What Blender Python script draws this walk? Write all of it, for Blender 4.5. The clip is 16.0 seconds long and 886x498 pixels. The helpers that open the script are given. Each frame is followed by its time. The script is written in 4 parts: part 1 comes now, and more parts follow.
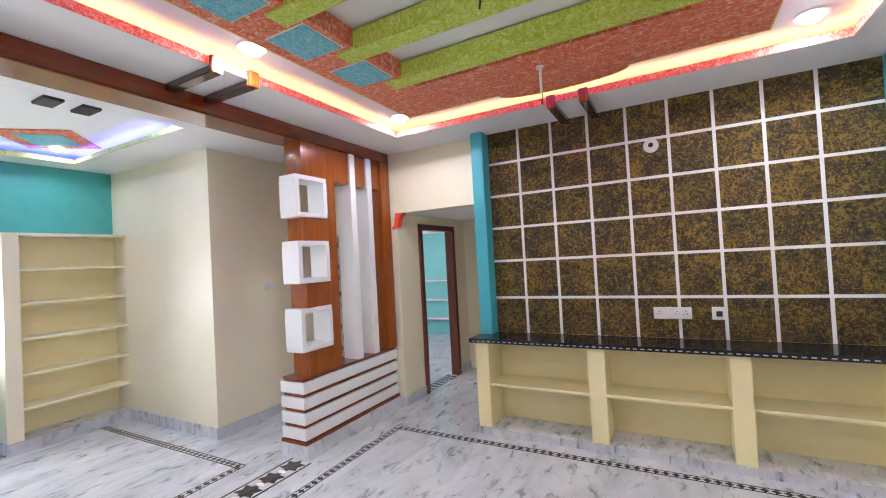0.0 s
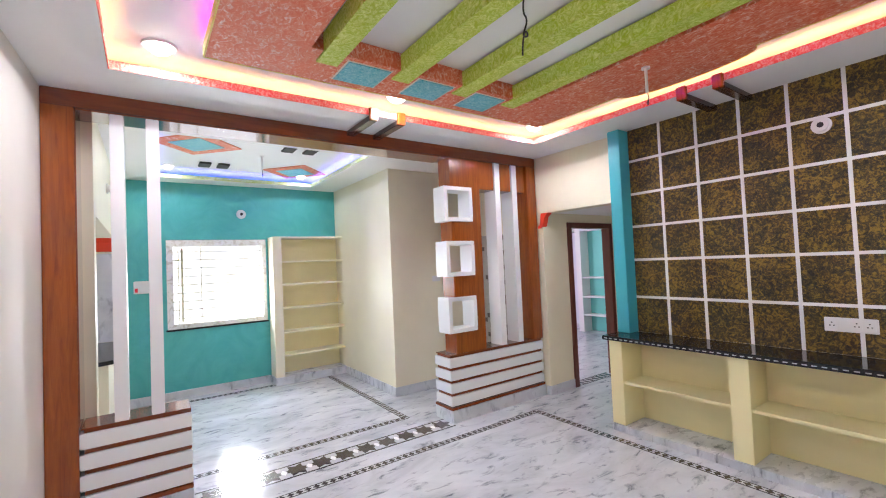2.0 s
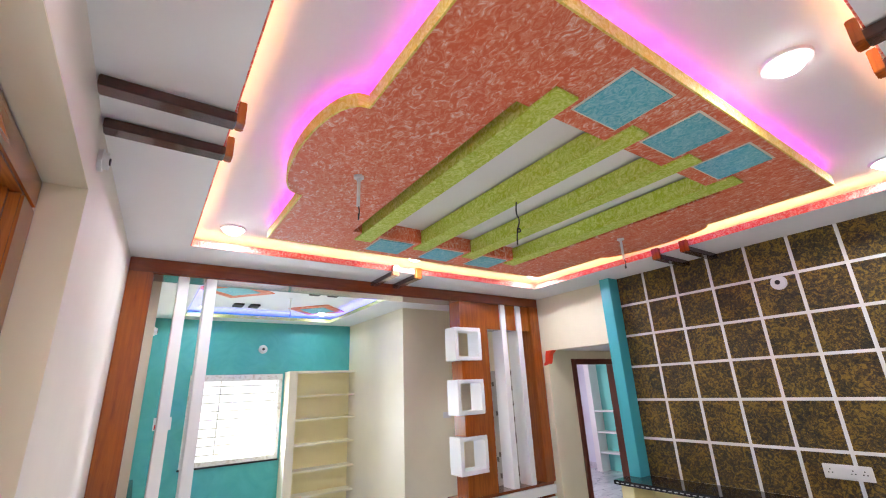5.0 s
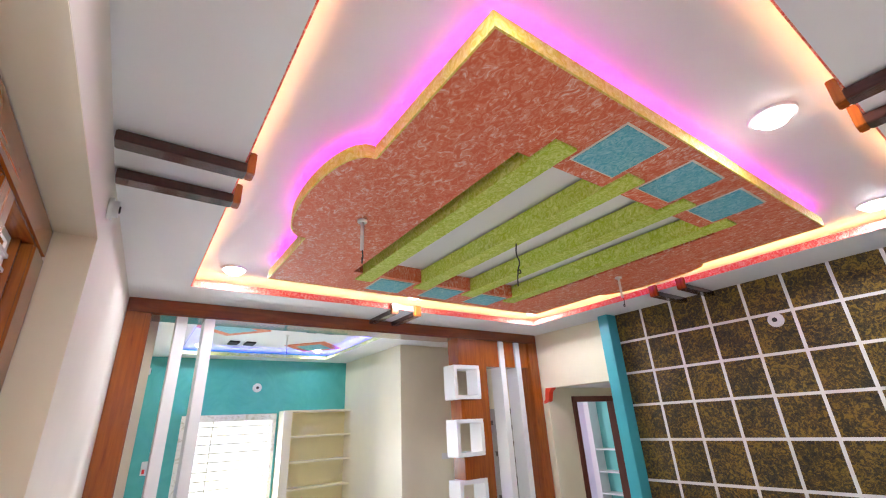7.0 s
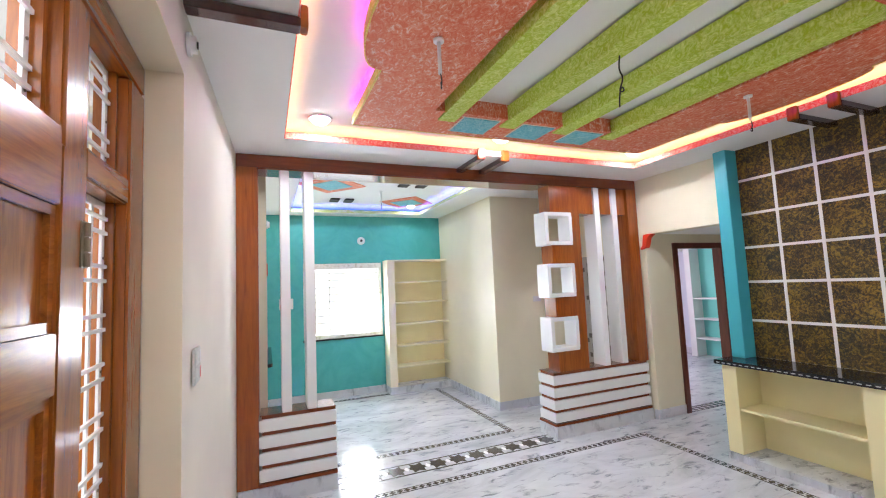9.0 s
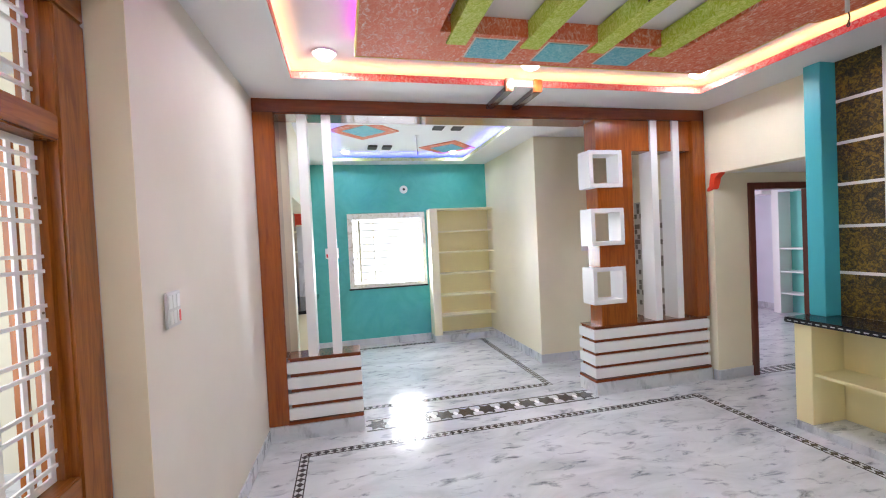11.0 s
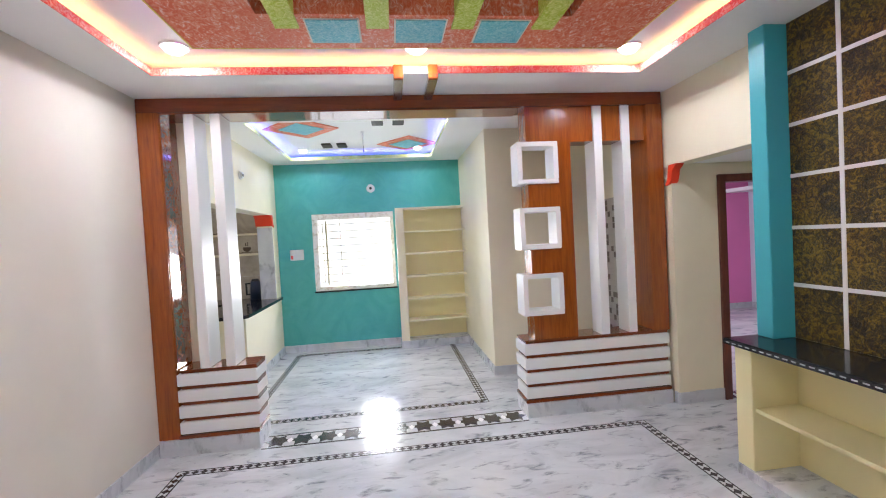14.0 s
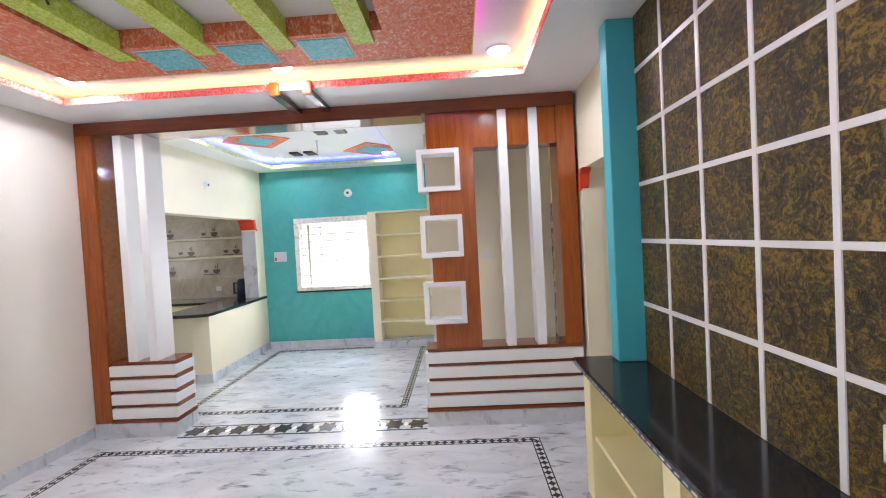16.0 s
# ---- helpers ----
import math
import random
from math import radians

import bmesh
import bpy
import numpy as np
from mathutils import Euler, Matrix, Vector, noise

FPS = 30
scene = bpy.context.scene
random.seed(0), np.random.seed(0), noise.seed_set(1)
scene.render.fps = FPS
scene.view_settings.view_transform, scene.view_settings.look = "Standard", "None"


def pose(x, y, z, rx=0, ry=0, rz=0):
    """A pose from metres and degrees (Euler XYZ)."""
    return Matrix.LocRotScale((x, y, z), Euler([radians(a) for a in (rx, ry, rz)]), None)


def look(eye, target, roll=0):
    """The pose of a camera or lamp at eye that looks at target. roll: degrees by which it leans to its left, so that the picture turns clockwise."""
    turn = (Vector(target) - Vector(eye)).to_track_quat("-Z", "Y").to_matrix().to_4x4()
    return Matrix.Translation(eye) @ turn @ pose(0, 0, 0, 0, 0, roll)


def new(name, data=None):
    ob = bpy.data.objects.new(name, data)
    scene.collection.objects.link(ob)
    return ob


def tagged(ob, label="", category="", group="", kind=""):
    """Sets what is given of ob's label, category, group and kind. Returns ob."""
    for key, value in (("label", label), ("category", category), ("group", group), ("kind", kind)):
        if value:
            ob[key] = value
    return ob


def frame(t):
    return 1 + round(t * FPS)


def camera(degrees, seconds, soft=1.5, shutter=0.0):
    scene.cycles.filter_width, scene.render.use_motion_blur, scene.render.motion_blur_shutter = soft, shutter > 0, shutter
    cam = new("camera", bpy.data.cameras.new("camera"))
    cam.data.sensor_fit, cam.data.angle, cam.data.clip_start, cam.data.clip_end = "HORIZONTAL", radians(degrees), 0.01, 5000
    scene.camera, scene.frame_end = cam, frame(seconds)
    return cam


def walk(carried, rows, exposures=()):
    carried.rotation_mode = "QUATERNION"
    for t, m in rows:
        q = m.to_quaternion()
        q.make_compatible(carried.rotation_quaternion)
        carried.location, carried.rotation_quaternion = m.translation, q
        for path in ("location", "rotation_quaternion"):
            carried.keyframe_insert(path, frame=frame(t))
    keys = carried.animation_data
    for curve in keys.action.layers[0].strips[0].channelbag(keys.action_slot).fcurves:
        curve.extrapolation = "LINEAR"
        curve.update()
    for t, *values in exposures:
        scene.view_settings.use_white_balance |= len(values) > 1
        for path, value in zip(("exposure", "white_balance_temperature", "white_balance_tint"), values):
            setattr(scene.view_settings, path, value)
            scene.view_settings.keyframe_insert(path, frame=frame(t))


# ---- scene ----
import itertools

cam = camera(92.3, 16.0, 1.1)
PATH = [
    (0, (0.465, 0.6, 1.544), (-0.49, 2.356, 1.588), -3.1),
    (0.5, (0.707, 0.687, 1.534), (-0.455, 2.314, 1.588), -3.0),
    (1, (0.881, 0.721, 1.521), (-0.444, 2.218, 1.579), -2.8),
    (1.5, (1.039, 0.693, 1.535), (-0.469, 2.005, 1.595), -2.6),
    (2, (1.178, 0.642, 1.543), (-0.458, 1.791, 1.606), -2.5),
    (2.5, (1.278, 0.61, 1.541), (-0.448, 1.617, 1.606), -2.4),
    (3, (1.372, 0.538, 1.575), (-0.365, 1.527, 1.648), -2.5),
    (3.5, (1.469, 0.465, 1.61), (-0.262, 1.437, 1.858), -2.6),
    (4, (1.517, 0.428, 1.623), (-0.137, 1.486, 2.005), -3.1),
    (4.5, (1.534, 0.388, 1.648), (-0.065, 1.472, 2.167), -2.9),
    (6.8, (1.582, 0.285, 1.722), (0.074, 1.362, 2.474), -2.9),
    (7, (1.566, 0.297, 1.721), (0.062, 1.376, 2.479), -3.0),
    (7.5, (1.525, 0.324, 1.698), (0.006, 1.422, 2.396), -3.1),
    (8, (1.482, 0.345, 1.673), (-0.099, 1.475, 2.147), -3.4),
    (8.5, (1.461, 0.364, 1.624), (-0.25, 1.361, 1.904), -2.7),
    (9, (1.457, 0.369, 1.585), (-0.383, 1.136, 1.751), -2.5),
    (9.5, (1.439, 0.411, 1.546), (-0.46, 1.039, 1.595), -2.6),
    (9.7, (1.43, 0.451, 1.531), (-0.489, 1.015, 1.552), -2.7),
    (11.8, (1.338, 0.973, 1.536), (-0.61, 1.422, 1.486), -2.7),
    (12, (1.339, 1.006, 1.552), (-0.584, 1.551, 1.493), -2.8),
    (12.5, (1.333, 1.088, 1.552), (-0.576, 1.68, 1.489), -2.9),
    (13, (1.342, 1.354, 1.546), (-0.609, 1.792, 1.487), -3.0),
    (13.5, (1.294, 1.628, 1.532), (-0.673, 1.988, 1.475), -3.0),
    (14, (1.239, 1.978, 1.546), (-0.746, 2.216, 1.49), -3.1),
    (14.5, (1.222, 2.367, 1.538), (-0.777, 2.384, 1.487), -3.0),
    (15, (1.175, 2.736, 1.528), (-0.824, 2.737, 1.475), -3.0),
    (15.5, (1.229, 3.107, 1.542), (-0.77, 3.07, 1.49), -3.0),
    (16, (1.321, 3.364, 1.568), (-0.676, 3.284, 1.512), -3.1),
]
walk(cam, [(t, look(eye, target, roll)) for t, eye, target, roll in PATH], exposures=[(0.0, -0.04, 6200, 14), (2.5, 0.0, 6200, 13), (7.5, -0.04, 6300, 12), (9.5, 0.06, 6150, 9), (11.8, -0.12, 6250, 12), (14.0, -0.12, 6250, 12), (16.0, 0.04, 6200, 11)])

# ---- world, daylight, lamps ----
world = bpy.data.worlds.new("sky")
scene.world = world
world.use_nodes = True
wt = world.node_tree
sky = wt.nodes.new("ShaderNodeTexSky")
sky.sky_type = "NISHITA"
sky.sun_disc = False
sky.sun_elevation, sky.sun_rotation = radians(48), radians(250)
wt.links.new(sky.outputs["Color"], wt.nodes["Background"].inputs["Color"])
wt.nodes["Background"].inputs["Strength"].default_value = 0.15

sun = new("sun", bpy.data.lights.new("sun", "SUN"))
sun.data.energy, sun.data.angle, sun.data.color = 3.0, radians(0.5), (1.0, 0.95, 0.88)
sun.matrix_world = look((-20, 7, 22), (0, 0, 0))


def area(name, eye, target, sx, sy, watts, color=(1, 1, 1), shape="RECTANGLE"):
    lamp = bpy.data.lights.new(name, "AREA")
    lamp.shape, lamp.size, lamp.size_y, lamp.energy, lamp.color = shape, sx, sy, watts, color
    ob = new(name, lamp)
    ob.matrix_world = look(eye, target)
    return ob


# daylight in the dining window and the front door
area("window_daylight", (-5.27, 1.66, 1.20), (-4.0, 1.66, 0.95), 0.42, 0.55, 50, (0.95, 0.98, 1.0))
area("sidelight_daylight", (-0.01, -0.22, 1.38), (-0.01, 1.0, 1.2), 0.26, 0.95, 2, (0.97, 0.98, 1.0))
area("transom_daylight", (0.75, -0.22, 2.14), (0.75, 1.0, 1.6), 1.0, 0.3, 4, (0.97, 0.98, 1.0))
# added fill for the bedroom, in an unseen opening of its west wall
area("bedroom_fill_light", (-5.55, 5.4, 1.5), (-3.0, 6.4, 1.2), 1.1, 1.1, 52, (0.86, 0.94, 1.0))
# warm fill added to brighten the kitchen, at an opening out of view
area("kitchen_fill_light", (-3.6, -1.80, 1.5), (-4.2, 0.0, 0.9), 0.9, 0.9, 7, (1.0, 0.95, 0.86))


# ---- materials ----
def mat(name, rough=0.5, metal=0.0, coat=0.0):
    m = bpy.data.materials.new(name)
    m.use_nodes = True
    b = m.node_tree.nodes["Principled BSDF"]
    b.inputs["Roughness"].default_value = rough
    b.inputs["Metallic"].default_value = metal
    b.inputs["Coat Weight"].default_value = coat
    b.inputs["Coat Roughness"].default_value = 0.08
    return m, m.node_tree, b


def node(t, kind, **inputs):
    n = t.nodes.new(kind)
    for k, v in inputs.items():
        n.inputs[k.replace("_", " ")].default_value = v
    return n


def coords(t, scale=(1, 1, 1)):
    c = t.nodes.new("ShaderNodeTexCoord")
    mp = t.nodes.new("ShaderNodeMapping")
    mp.inputs["Scale"].default_value = scale
    t.links.new(c.outputs["Object"], mp.inputs["Vector"])
    return mp.outputs["Vector"]


def ramp(t, fac, stops):
    r = t.nodes.new("ShaderNodeValToRGB")
    e = r.color_ramp.elements
    while len(e) < len(stops):
        e.new(0.5)
    for s, (p, c) in zip(e, stops):
        s.position, s.color = p, (*c, 1)
    t.links.new(fac, r.inputs["Fac"])
    return r.outputs["Color"]


def bump(t, b, height, strength, dist=0.01):
    n = node(t, "ShaderNodeBump", Strength=strength, Distance=dist)
    t.links.new(height, n.inputs["Height"])
    t.links.new(n.outputs["Normal"], b.inputs["Normal"])


def noise_of(t, vec, scale, detail=4, rough=0.55, distort=0.0):
    n = node(t, "ShaderNodeTexNoise", Scale=scale, Detail=detail, Roughness=rough, Distortion=distort)
    t.links.new(vec, n.inputs["Vector"])
    return n.outputs["Fac"]


def tint(c, k):
    return tuple(min(1, v * k) for v in c)


def paint(name, col, rough=0.5, var=0.07, relief=0.12, big=1.3):
    """Rolled wall paint: soft cloudy tone and a fine orange-peel relief."""
    m, t, b = mat(name, rough)
    v = coords(t)
    col1 = ramp(t, noise_of(t, v, big, 5), [(0.25, tint(col, 1 - var)), (0.75, tint(col, 1 + var))])
    t.links.new(col1, b.inputs["Base Color"])
    bump(t, b, noise_of(t, v, 160, 3), relief, 0.002)
    return m


def two_tone(name, dark, light, scale, lo, hi, rough=0.6, relief=0.5, stretch=(1, 1, 1), distort=2.5, mid=None):
    """Sponged or brushed two-colour decorative paint."""
    m, t, b = mat(name, rough)
    v = coords(t, stretch)
    n = noise_of(t, v, scale, 5, 0.6, distort)
    stops = [(lo, dark), (hi, light)] if mid is None else [(lo, dark), ((lo + hi) / 2, mid), (hi, light)]
    t.links.new(ramp(t, n, stops), b.inputs["Base Color"])
    bump(t, b, n, relief, 0.006)
    return m


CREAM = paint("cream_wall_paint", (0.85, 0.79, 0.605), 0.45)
PALE = paint("pale_wall_paint", (0.765, 0.715, 0.64), 0.66)
YELLOW = paint("shelf_yellow_paint", (0.95, 0.85, 0.49), 0.45)
WHITE = paint("white_paint", (0.83, 0.83, 0.83), 0.35, 0.03)
CEIL = paint("ceiling_white", (0.87, 0.87, 0.86), 0.6, 0.03)
TEAL = two_tone("teal_wall_paint", (0.065, 0.40, 0.39), (0.10, 0.48, 0.46), 2.2, 0.3, 0.7, 0.32, 0.05)
AQUA = paint("aqua_pilaster_paint", (0.07, 0.47, 0.56), 0.4, 0.05)
PINK = paint("pink_wall_paint", (0.80, 0.22, 0.50), 0.5)
LILAC = paint("lilac_wall_paint", (0.72, 0.76, 0.84), 0.5)
MINT = paint("mint_shelf_paint", (0.20, 0.66, 0.60), 0.5)
EDGE = paint("pale_shelf_edge_paint", (0.92, 0.86, 0.62), 0.4)
BORDER = paint("pale_sponged_border", (0.80, 0.72, 0.62), 0.6, 0.2)
RED = paint("red_bracket_paint", (0.80, 0.06, 0.02), 0.45)
ORANGE = two_tone("orange_sponged_plaster", (0.72, 0.135, 0.045), (0.90, 0.66, 0.57), 23, 0.42, 0.69, 0.6, 0.6, (1, 1.5, 1), 1.7, mid=(0.78, 0.27, 0.15))
LIP = two_tone("orange_sponged_fascia", (0.88, 0.085, 0.06), (0.92, 0.46, 0.36), 30, 0.44, 0.62, 0.6, 0.4)
LIME = two_tone("lime_sponged_plaster", (0.45, 0.58, 0.015), (0.76, 0.84, 0.28), 24, 0.40, 0.68, 0.6, 0.5)
GOLDEDGE = two_tone("yellow_sponged_edge", (0.72, 0.56, 0.04), (0.88, 0.78, 0.30), 24, 0.4, 0.65, 0.6, 0.4)
AZURE = two_tone("blue_sponged_square", (0.08, 0.44, 0.54), (0.36, 0.66, 0.70), 26, 0.38, 0.68, 0.6, 0.5)
TRAYGREEN = two_tone("green_fascia", (0.42, 0.50, 0.10), (0.75, 0.78, 0.5), 26, 0.42, 0.62, 0.6, 0.4)


def gold_panel():
    """Black plaster with rag-rolled gold flecks, each panel different."""
    m, t, b = mat("black_gold_plaster", 0.32)
    b.inputs["Specular IOR Level"].default_value = 0.5
    v = coords(t, (1, 1, 1))
    info = t.nodes.new("ShaderNodeObjectInfo")
    off = node(t, "ShaderNodeVectorMath")
    off.operation = "MULTIPLY_ADD"
    off.inputs[1].default_value = (37, 41, 29)
    t.links.new(info.outputs["Random"], off.inputs[0])
    t.links.new(v, off.inputs[2])
    n = noise_of(t, off.outputs[0], 26, 6, 0.68, 1.6)
    w = noise_of(t, off.outputs[0], 5, 3, 0.5, 0.5)
    flick = noise_of(t, off.outputs[0], 95, 3, 0.6, 1.2)
    fine = node(t, "ShaderNodeMath")
    fine.operation = "MULTIPLY_ADD"
    fine.inputs[1].default_value = 0.45
    t.links.new(flick, fine.inputs[0])
    t.links.new(n, fine.inputs[2])
    add = node(t, "ShaderNodeMath")
    add.operation = "MULTIPLY_ADD"
    add.inputs[1].default_value = 0.30
    t.links.new(w, add.inputs[0])
    t.links.new(fine.outputs[0], add.inputs[2])
    c = ramp(t, add.outputs[0], [(0.74, (0.013, 0.008, 0.003)), (0.87, (0.075, 0.047, 0.010)), (0.99, (0.31, 0.20, 0.042))])
    t.links.new(c, b.inputs["Base Color"])
    mt = ramp(t, add.outputs[0], [(0.84, (0, 0, 0)), (1.0, (0.65, 0.65, 0.65))])
    t.links.new(mt, b.inputs["Metallic"])
    bump(t, b, add.outputs[0], 1.0, 0.012)
    return m


GOLD = gold_panel()


def wood(name, dark, light, rough=0.28, coat=0.5, axis=2):
    m, t, b = mat(name, rough, 0, coat)
    s = [9.0, 9.0, 9.0]
    s[axis] = 0.7
    v = coords(t, s)
    n = noise_of(t, v, 3.0, 7, 0.62, 1.2)
    fine = noise_of(t, v, 22, 3, 0.6)
    mixn = node(t, "ShaderNodeMath")
    mixn.operation = "MULTIPLY_ADD"
    mixn.inputs[1].default_value = 0.25
    t.links.new(fine, mixn.inputs[0])
    t.links.new(n, mixn.inputs[2])
    t.links.new(ramp(t, mixn.outputs[0], [(0.40, dark), (0.80, light)]), b.inputs["Base Color"])
    bump(t, b, fine, 0.08, 0.002)
    return m


WOOD = wood("red_brown_laminate", (0.20, 0.039, 0.003), (0.36, 0.088, 0.008), 0.2, 0.35)
WOODH = wood("red_brown_laminate_cross", (0.14, 0.026, 0.005), (0.25, 0.052, 0.010), 0.2, 0.35, axis=1)
DARKWOOD = wood("dark_polished_wood", (0.040, 0.012, 0.010), (0.085, 0.024, 0.018), 0.25, 0.6, axis=0)
TEAK = wood("varnished_teak", (0.17, 0.043, 0.004), (0.36, 0.110, 0.012), 0.24, 0.2)
TEAKH = wood("varnished_teak_rail", (0.17, 0.043, 0.004), (0.36, 0.110, 0.012), 0.24, 0.2, axis=0)
FRAME = wood("dark_door_frame", (0.10, 0.024, 0.014), (0.17, 0.045, 0.025), 0.35, 0.3)


def marble(name="white_marble", rough=0.125):
    """Polished grey-white marble slabs with drifting grey streaks and dark flecks."""
    m, t, b = mat(name, rough)
    b.inputs["Specular IOR Level"].default_value = 0.45
    v = coords(t, (2.0, 0.9, 1.0))
    soft = noise_of(t, v, 1.6, 6, 0.6, 1.0)
    c1 = ramp(t, soft, [(0.3, (0.45, 0.475, 0.51)), (0.5, (0.61, 0.63, 0.67)), (0.7, (0.71, 0.73, 0.76))])
    v2 = coords(t, (5.2, 2.0, 1.0))
    fl = noise_of(t, v2, 2.7, 5, 0.6, 0.7)
    c2 = ramp(t, fl, [(0.55, (1, 1, 1)), (0.62, (0.74, 0.75, 0.77)), (0.71, (0.30, 0.31, 0.33))])
    mx = t.nodes.new("ShaderNodeMix")
    mx.data_type, mx.blend_type = "RGBA", "MULTIPLY"
    mx.inputs["Factor"].default_value = 1.0
    t.links.new(c1, mx.inputs["A"])
    t.links.new(c2, mx.inputs["B"])
    t.links.new(mx.outputs["Result"], b.inputs["Base Color"])
    r = ramp(t, noise_of(t, v, 6, 3), [(0.3, (rough * 0.8,) * 3), (0.7, (rough * 1.35,) * 3)])
    t.links.new(r, b.inputs["Roughness"])
    return m


MARBLE = marble()
SKIRT = marble("skirting_marble", 0.28)


def granite():
    m, t, b = mat("black_granite", 0.12)
    v = coords(t)
    c = ramp(t, noise_of(t, v, 240, 2, 0.7), [(0.5, (0.012, 0.012, 0.014)), (0.72, (0.05, 0.05, 0.055)), (0.85, (0.16, 0.16, 0.17))])
    t.links.new(c, b.inputs["Base Color"])
    return m


GRANITE = granite()
INLAY = paint("black_inlay_stone", (0.05, 0.042, 0.045), 0.2, 0.3, 0)
INLAYW = paint("white_inlay_stone", (0.60, 0.61, 0.63), 0.2, 0.05, 0)
PLASTIC = paint("white_plastic", (0.80, 0.80, 0.80), 0.3, 0.02, 0)
PALEGREY = paint("pale_grey_plastic", (0.62, 0.61, 0.62), 0.35, 0.02, 0)
REDPLASTIC = paint("red_plastic", (0.75, 0.03, 0.03), 0.3, 0.02, 0)
BLOCK = paint("dark_brown_block", (0.022, 0.014, 0.012), 0.6, 0.2, 0)
BLACKP = paint("black_plastic", (0.02, 0.02, 0.022), 0.4, 0.1, 0)
NAVY = paint("navy_plastic", (0.015, 0.03, 0.07), 0.35, 0.1, 0)
IRON = paint("white_enamel_iron", (0.80, 0.80, 0.78), 0.35, 0.06, 0)
BEIGEIRON = paint("cream_enamel_iron", (0.62, 0.58, 0.42), 0.4, 0.08, 0)
SURROUND = two_tone("window_marble_surround", (0.52, 0.46, 0.34), (0.86, 0.85, 0.80), 9, 0.28, 0.5, 0.3, 0.05)
SCREW = paint("hinge_brass", (0.16, 0.12, 0.07), 0.35, 0.1, 0)
GLOSSWOOD = wood("mirror_gloss_laminate", (0.15, 0.034, 0.010), (0.26, 0.075, 0.022), 0.06, 1.0, axis=1)
GROUND = two_tone("earth", (0.20, 0.17, 0.13), (0.36, 0.32, 0.26), 1.5, 0.3, 0.7, 0.9, 0.3)
KTILE = two_tone("kitchen_wall_tile", (0.42, 0.36, 0.30), (0.62, 0.56, 0.48), 2.5, 0.3, 0.7, 0.22, 0.0)
MOTIF = paint("brown_tile_motif", (0.10, 0.065, 0.045), 0.3, 0.3, 0)
MOSA = paint("mosaic_light", (0.52, 0.50, 0.46), 0.25, 0.1, 0)
MOSB = paint("mosaic_dark", (0.16, 0.14, 0.12), 0.25, 0.2, 0)


def glow(name, col, power):
    m = bpy.data.materials.new(name)
    m.use_nodes = True
    t = m.node_tree
    t.nodes.clear()
    e = node(t, "ShaderNodeEmission", Color=(*col, 1), Strength=power)
    o = t.nodes.new("ShaderNodeOutputMaterial")
    t.links.new(e.outputs[0], o.inputs[0])
    return m


WARM = glow("warm_led", (1.0, 0.50, 0.19), 23)
MAGENTA = glow("magenta_led", (0.80, 0.035, 1.0), 17)
BLUE = glow("blue_led", (0.13, 0.14, 1.0), 48)
LAMP = glow("downlight_led", (1.0, 0.97, 0.92), 30)
# glow of the backdrop sheets that stand in for the overexposed outdoors
DAY = glow("daylight_backdrop_glow", (0.97, 0.98, 1.0), 2.0)


# ---- building helpers ----
def box(bm, x0, x1, y0, y1, z0, z1):
    m = Matrix.LocRotScale(((x0 + x1) / 2, (y0 + y1) / 2, (z0 + z1) / 2), None, (abs(x1 - x0), abs(y1 - y0), abs(z1 - z0)))
    return bmesh.ops.create_cube(bm, size=1, matrix=m)["verts"]


def cyl(bm, p, r, h, axis="z", seg=20, r2=None):
    turn = {"z": Matrix(), "x": pose(0, 0, 0, 0, 90, 0), "y": pose(0, 0, 0, -90, 0, 0)}[axis]
    bmesh.ops.create_cone(bm, cap_ends=True, segments=seg, radius1=r, radius2=r if r2 is None else r2, depth=h, matrix=Matrix.Translation(p) @ turn)


def prism(bm, pts, z0, z1):
    """An outline in x, y carried up from z0 to z1."""
    lo = [bm.verts.new((x, y, z0)) for x, y in pts]
    hi = [bm.verts.new((x, y, z1)) for x, y in pts]
    n = len(pts)
    bm.faces.new(lo[::-1])
    bm.faces.new(hi)
    for i in range(n):
        bm.faces.new((lo[i], lo[(i + 1) % n], hi[(i + 1) % n], hi[i]))


def root_of(ob):
    while ob.parent:
        ob = ob.parent
    return ob


def part(name, bm, material, parent=None, label="", bevel=0.0, smooth=False):
    """Link a bmesh, given in world metres, as one mesh object, under a thing or a part."""
    if bevel:
        bmesh.ops.bevel(bm, geom=[e for e in bm.edges], offset=bevel, segments=2, affect="EDGES", clamp_overlap=True)
    bmesh.ops.recalc_face_normals(bm, faces=bm.faces)
    me = bpy.data.meshes.new(name)
    if parent:
        bmesh.ops.translate(bm, verts=bm.verts, vec=-root_of(parent).location)
    if smooth:
        for f in bm.faces:
            f.smooth = len(f.verts) == 4
    bm.to_mesh(me)
    bm.free()
    me.materials.append(material)
    ob = new(name, me)
    if parent:
        ob.parent = parent
    if label:
        ob["label"] = label
    return ob


def boxes(name, material, parent, *dims, label="", bevel=0.0):
    bm = bmesh.new()
    for d in dims:
        box(bm, *d)
    return part(name, bm, material, parent, label, bevel)


def thing(name, at, label, category, group="", kind=""):
    ob = new(name)
    ob.location = at
    ob.empty_display_size = 0.05
    return tagged(ob, label, category, group, kind)


def structure(name, material, *dims, label="", category="wall", bevel=0.0):
    return tagged(boxes(name, material, None, *dims, bevel=bevel), label, category, "", "structure")


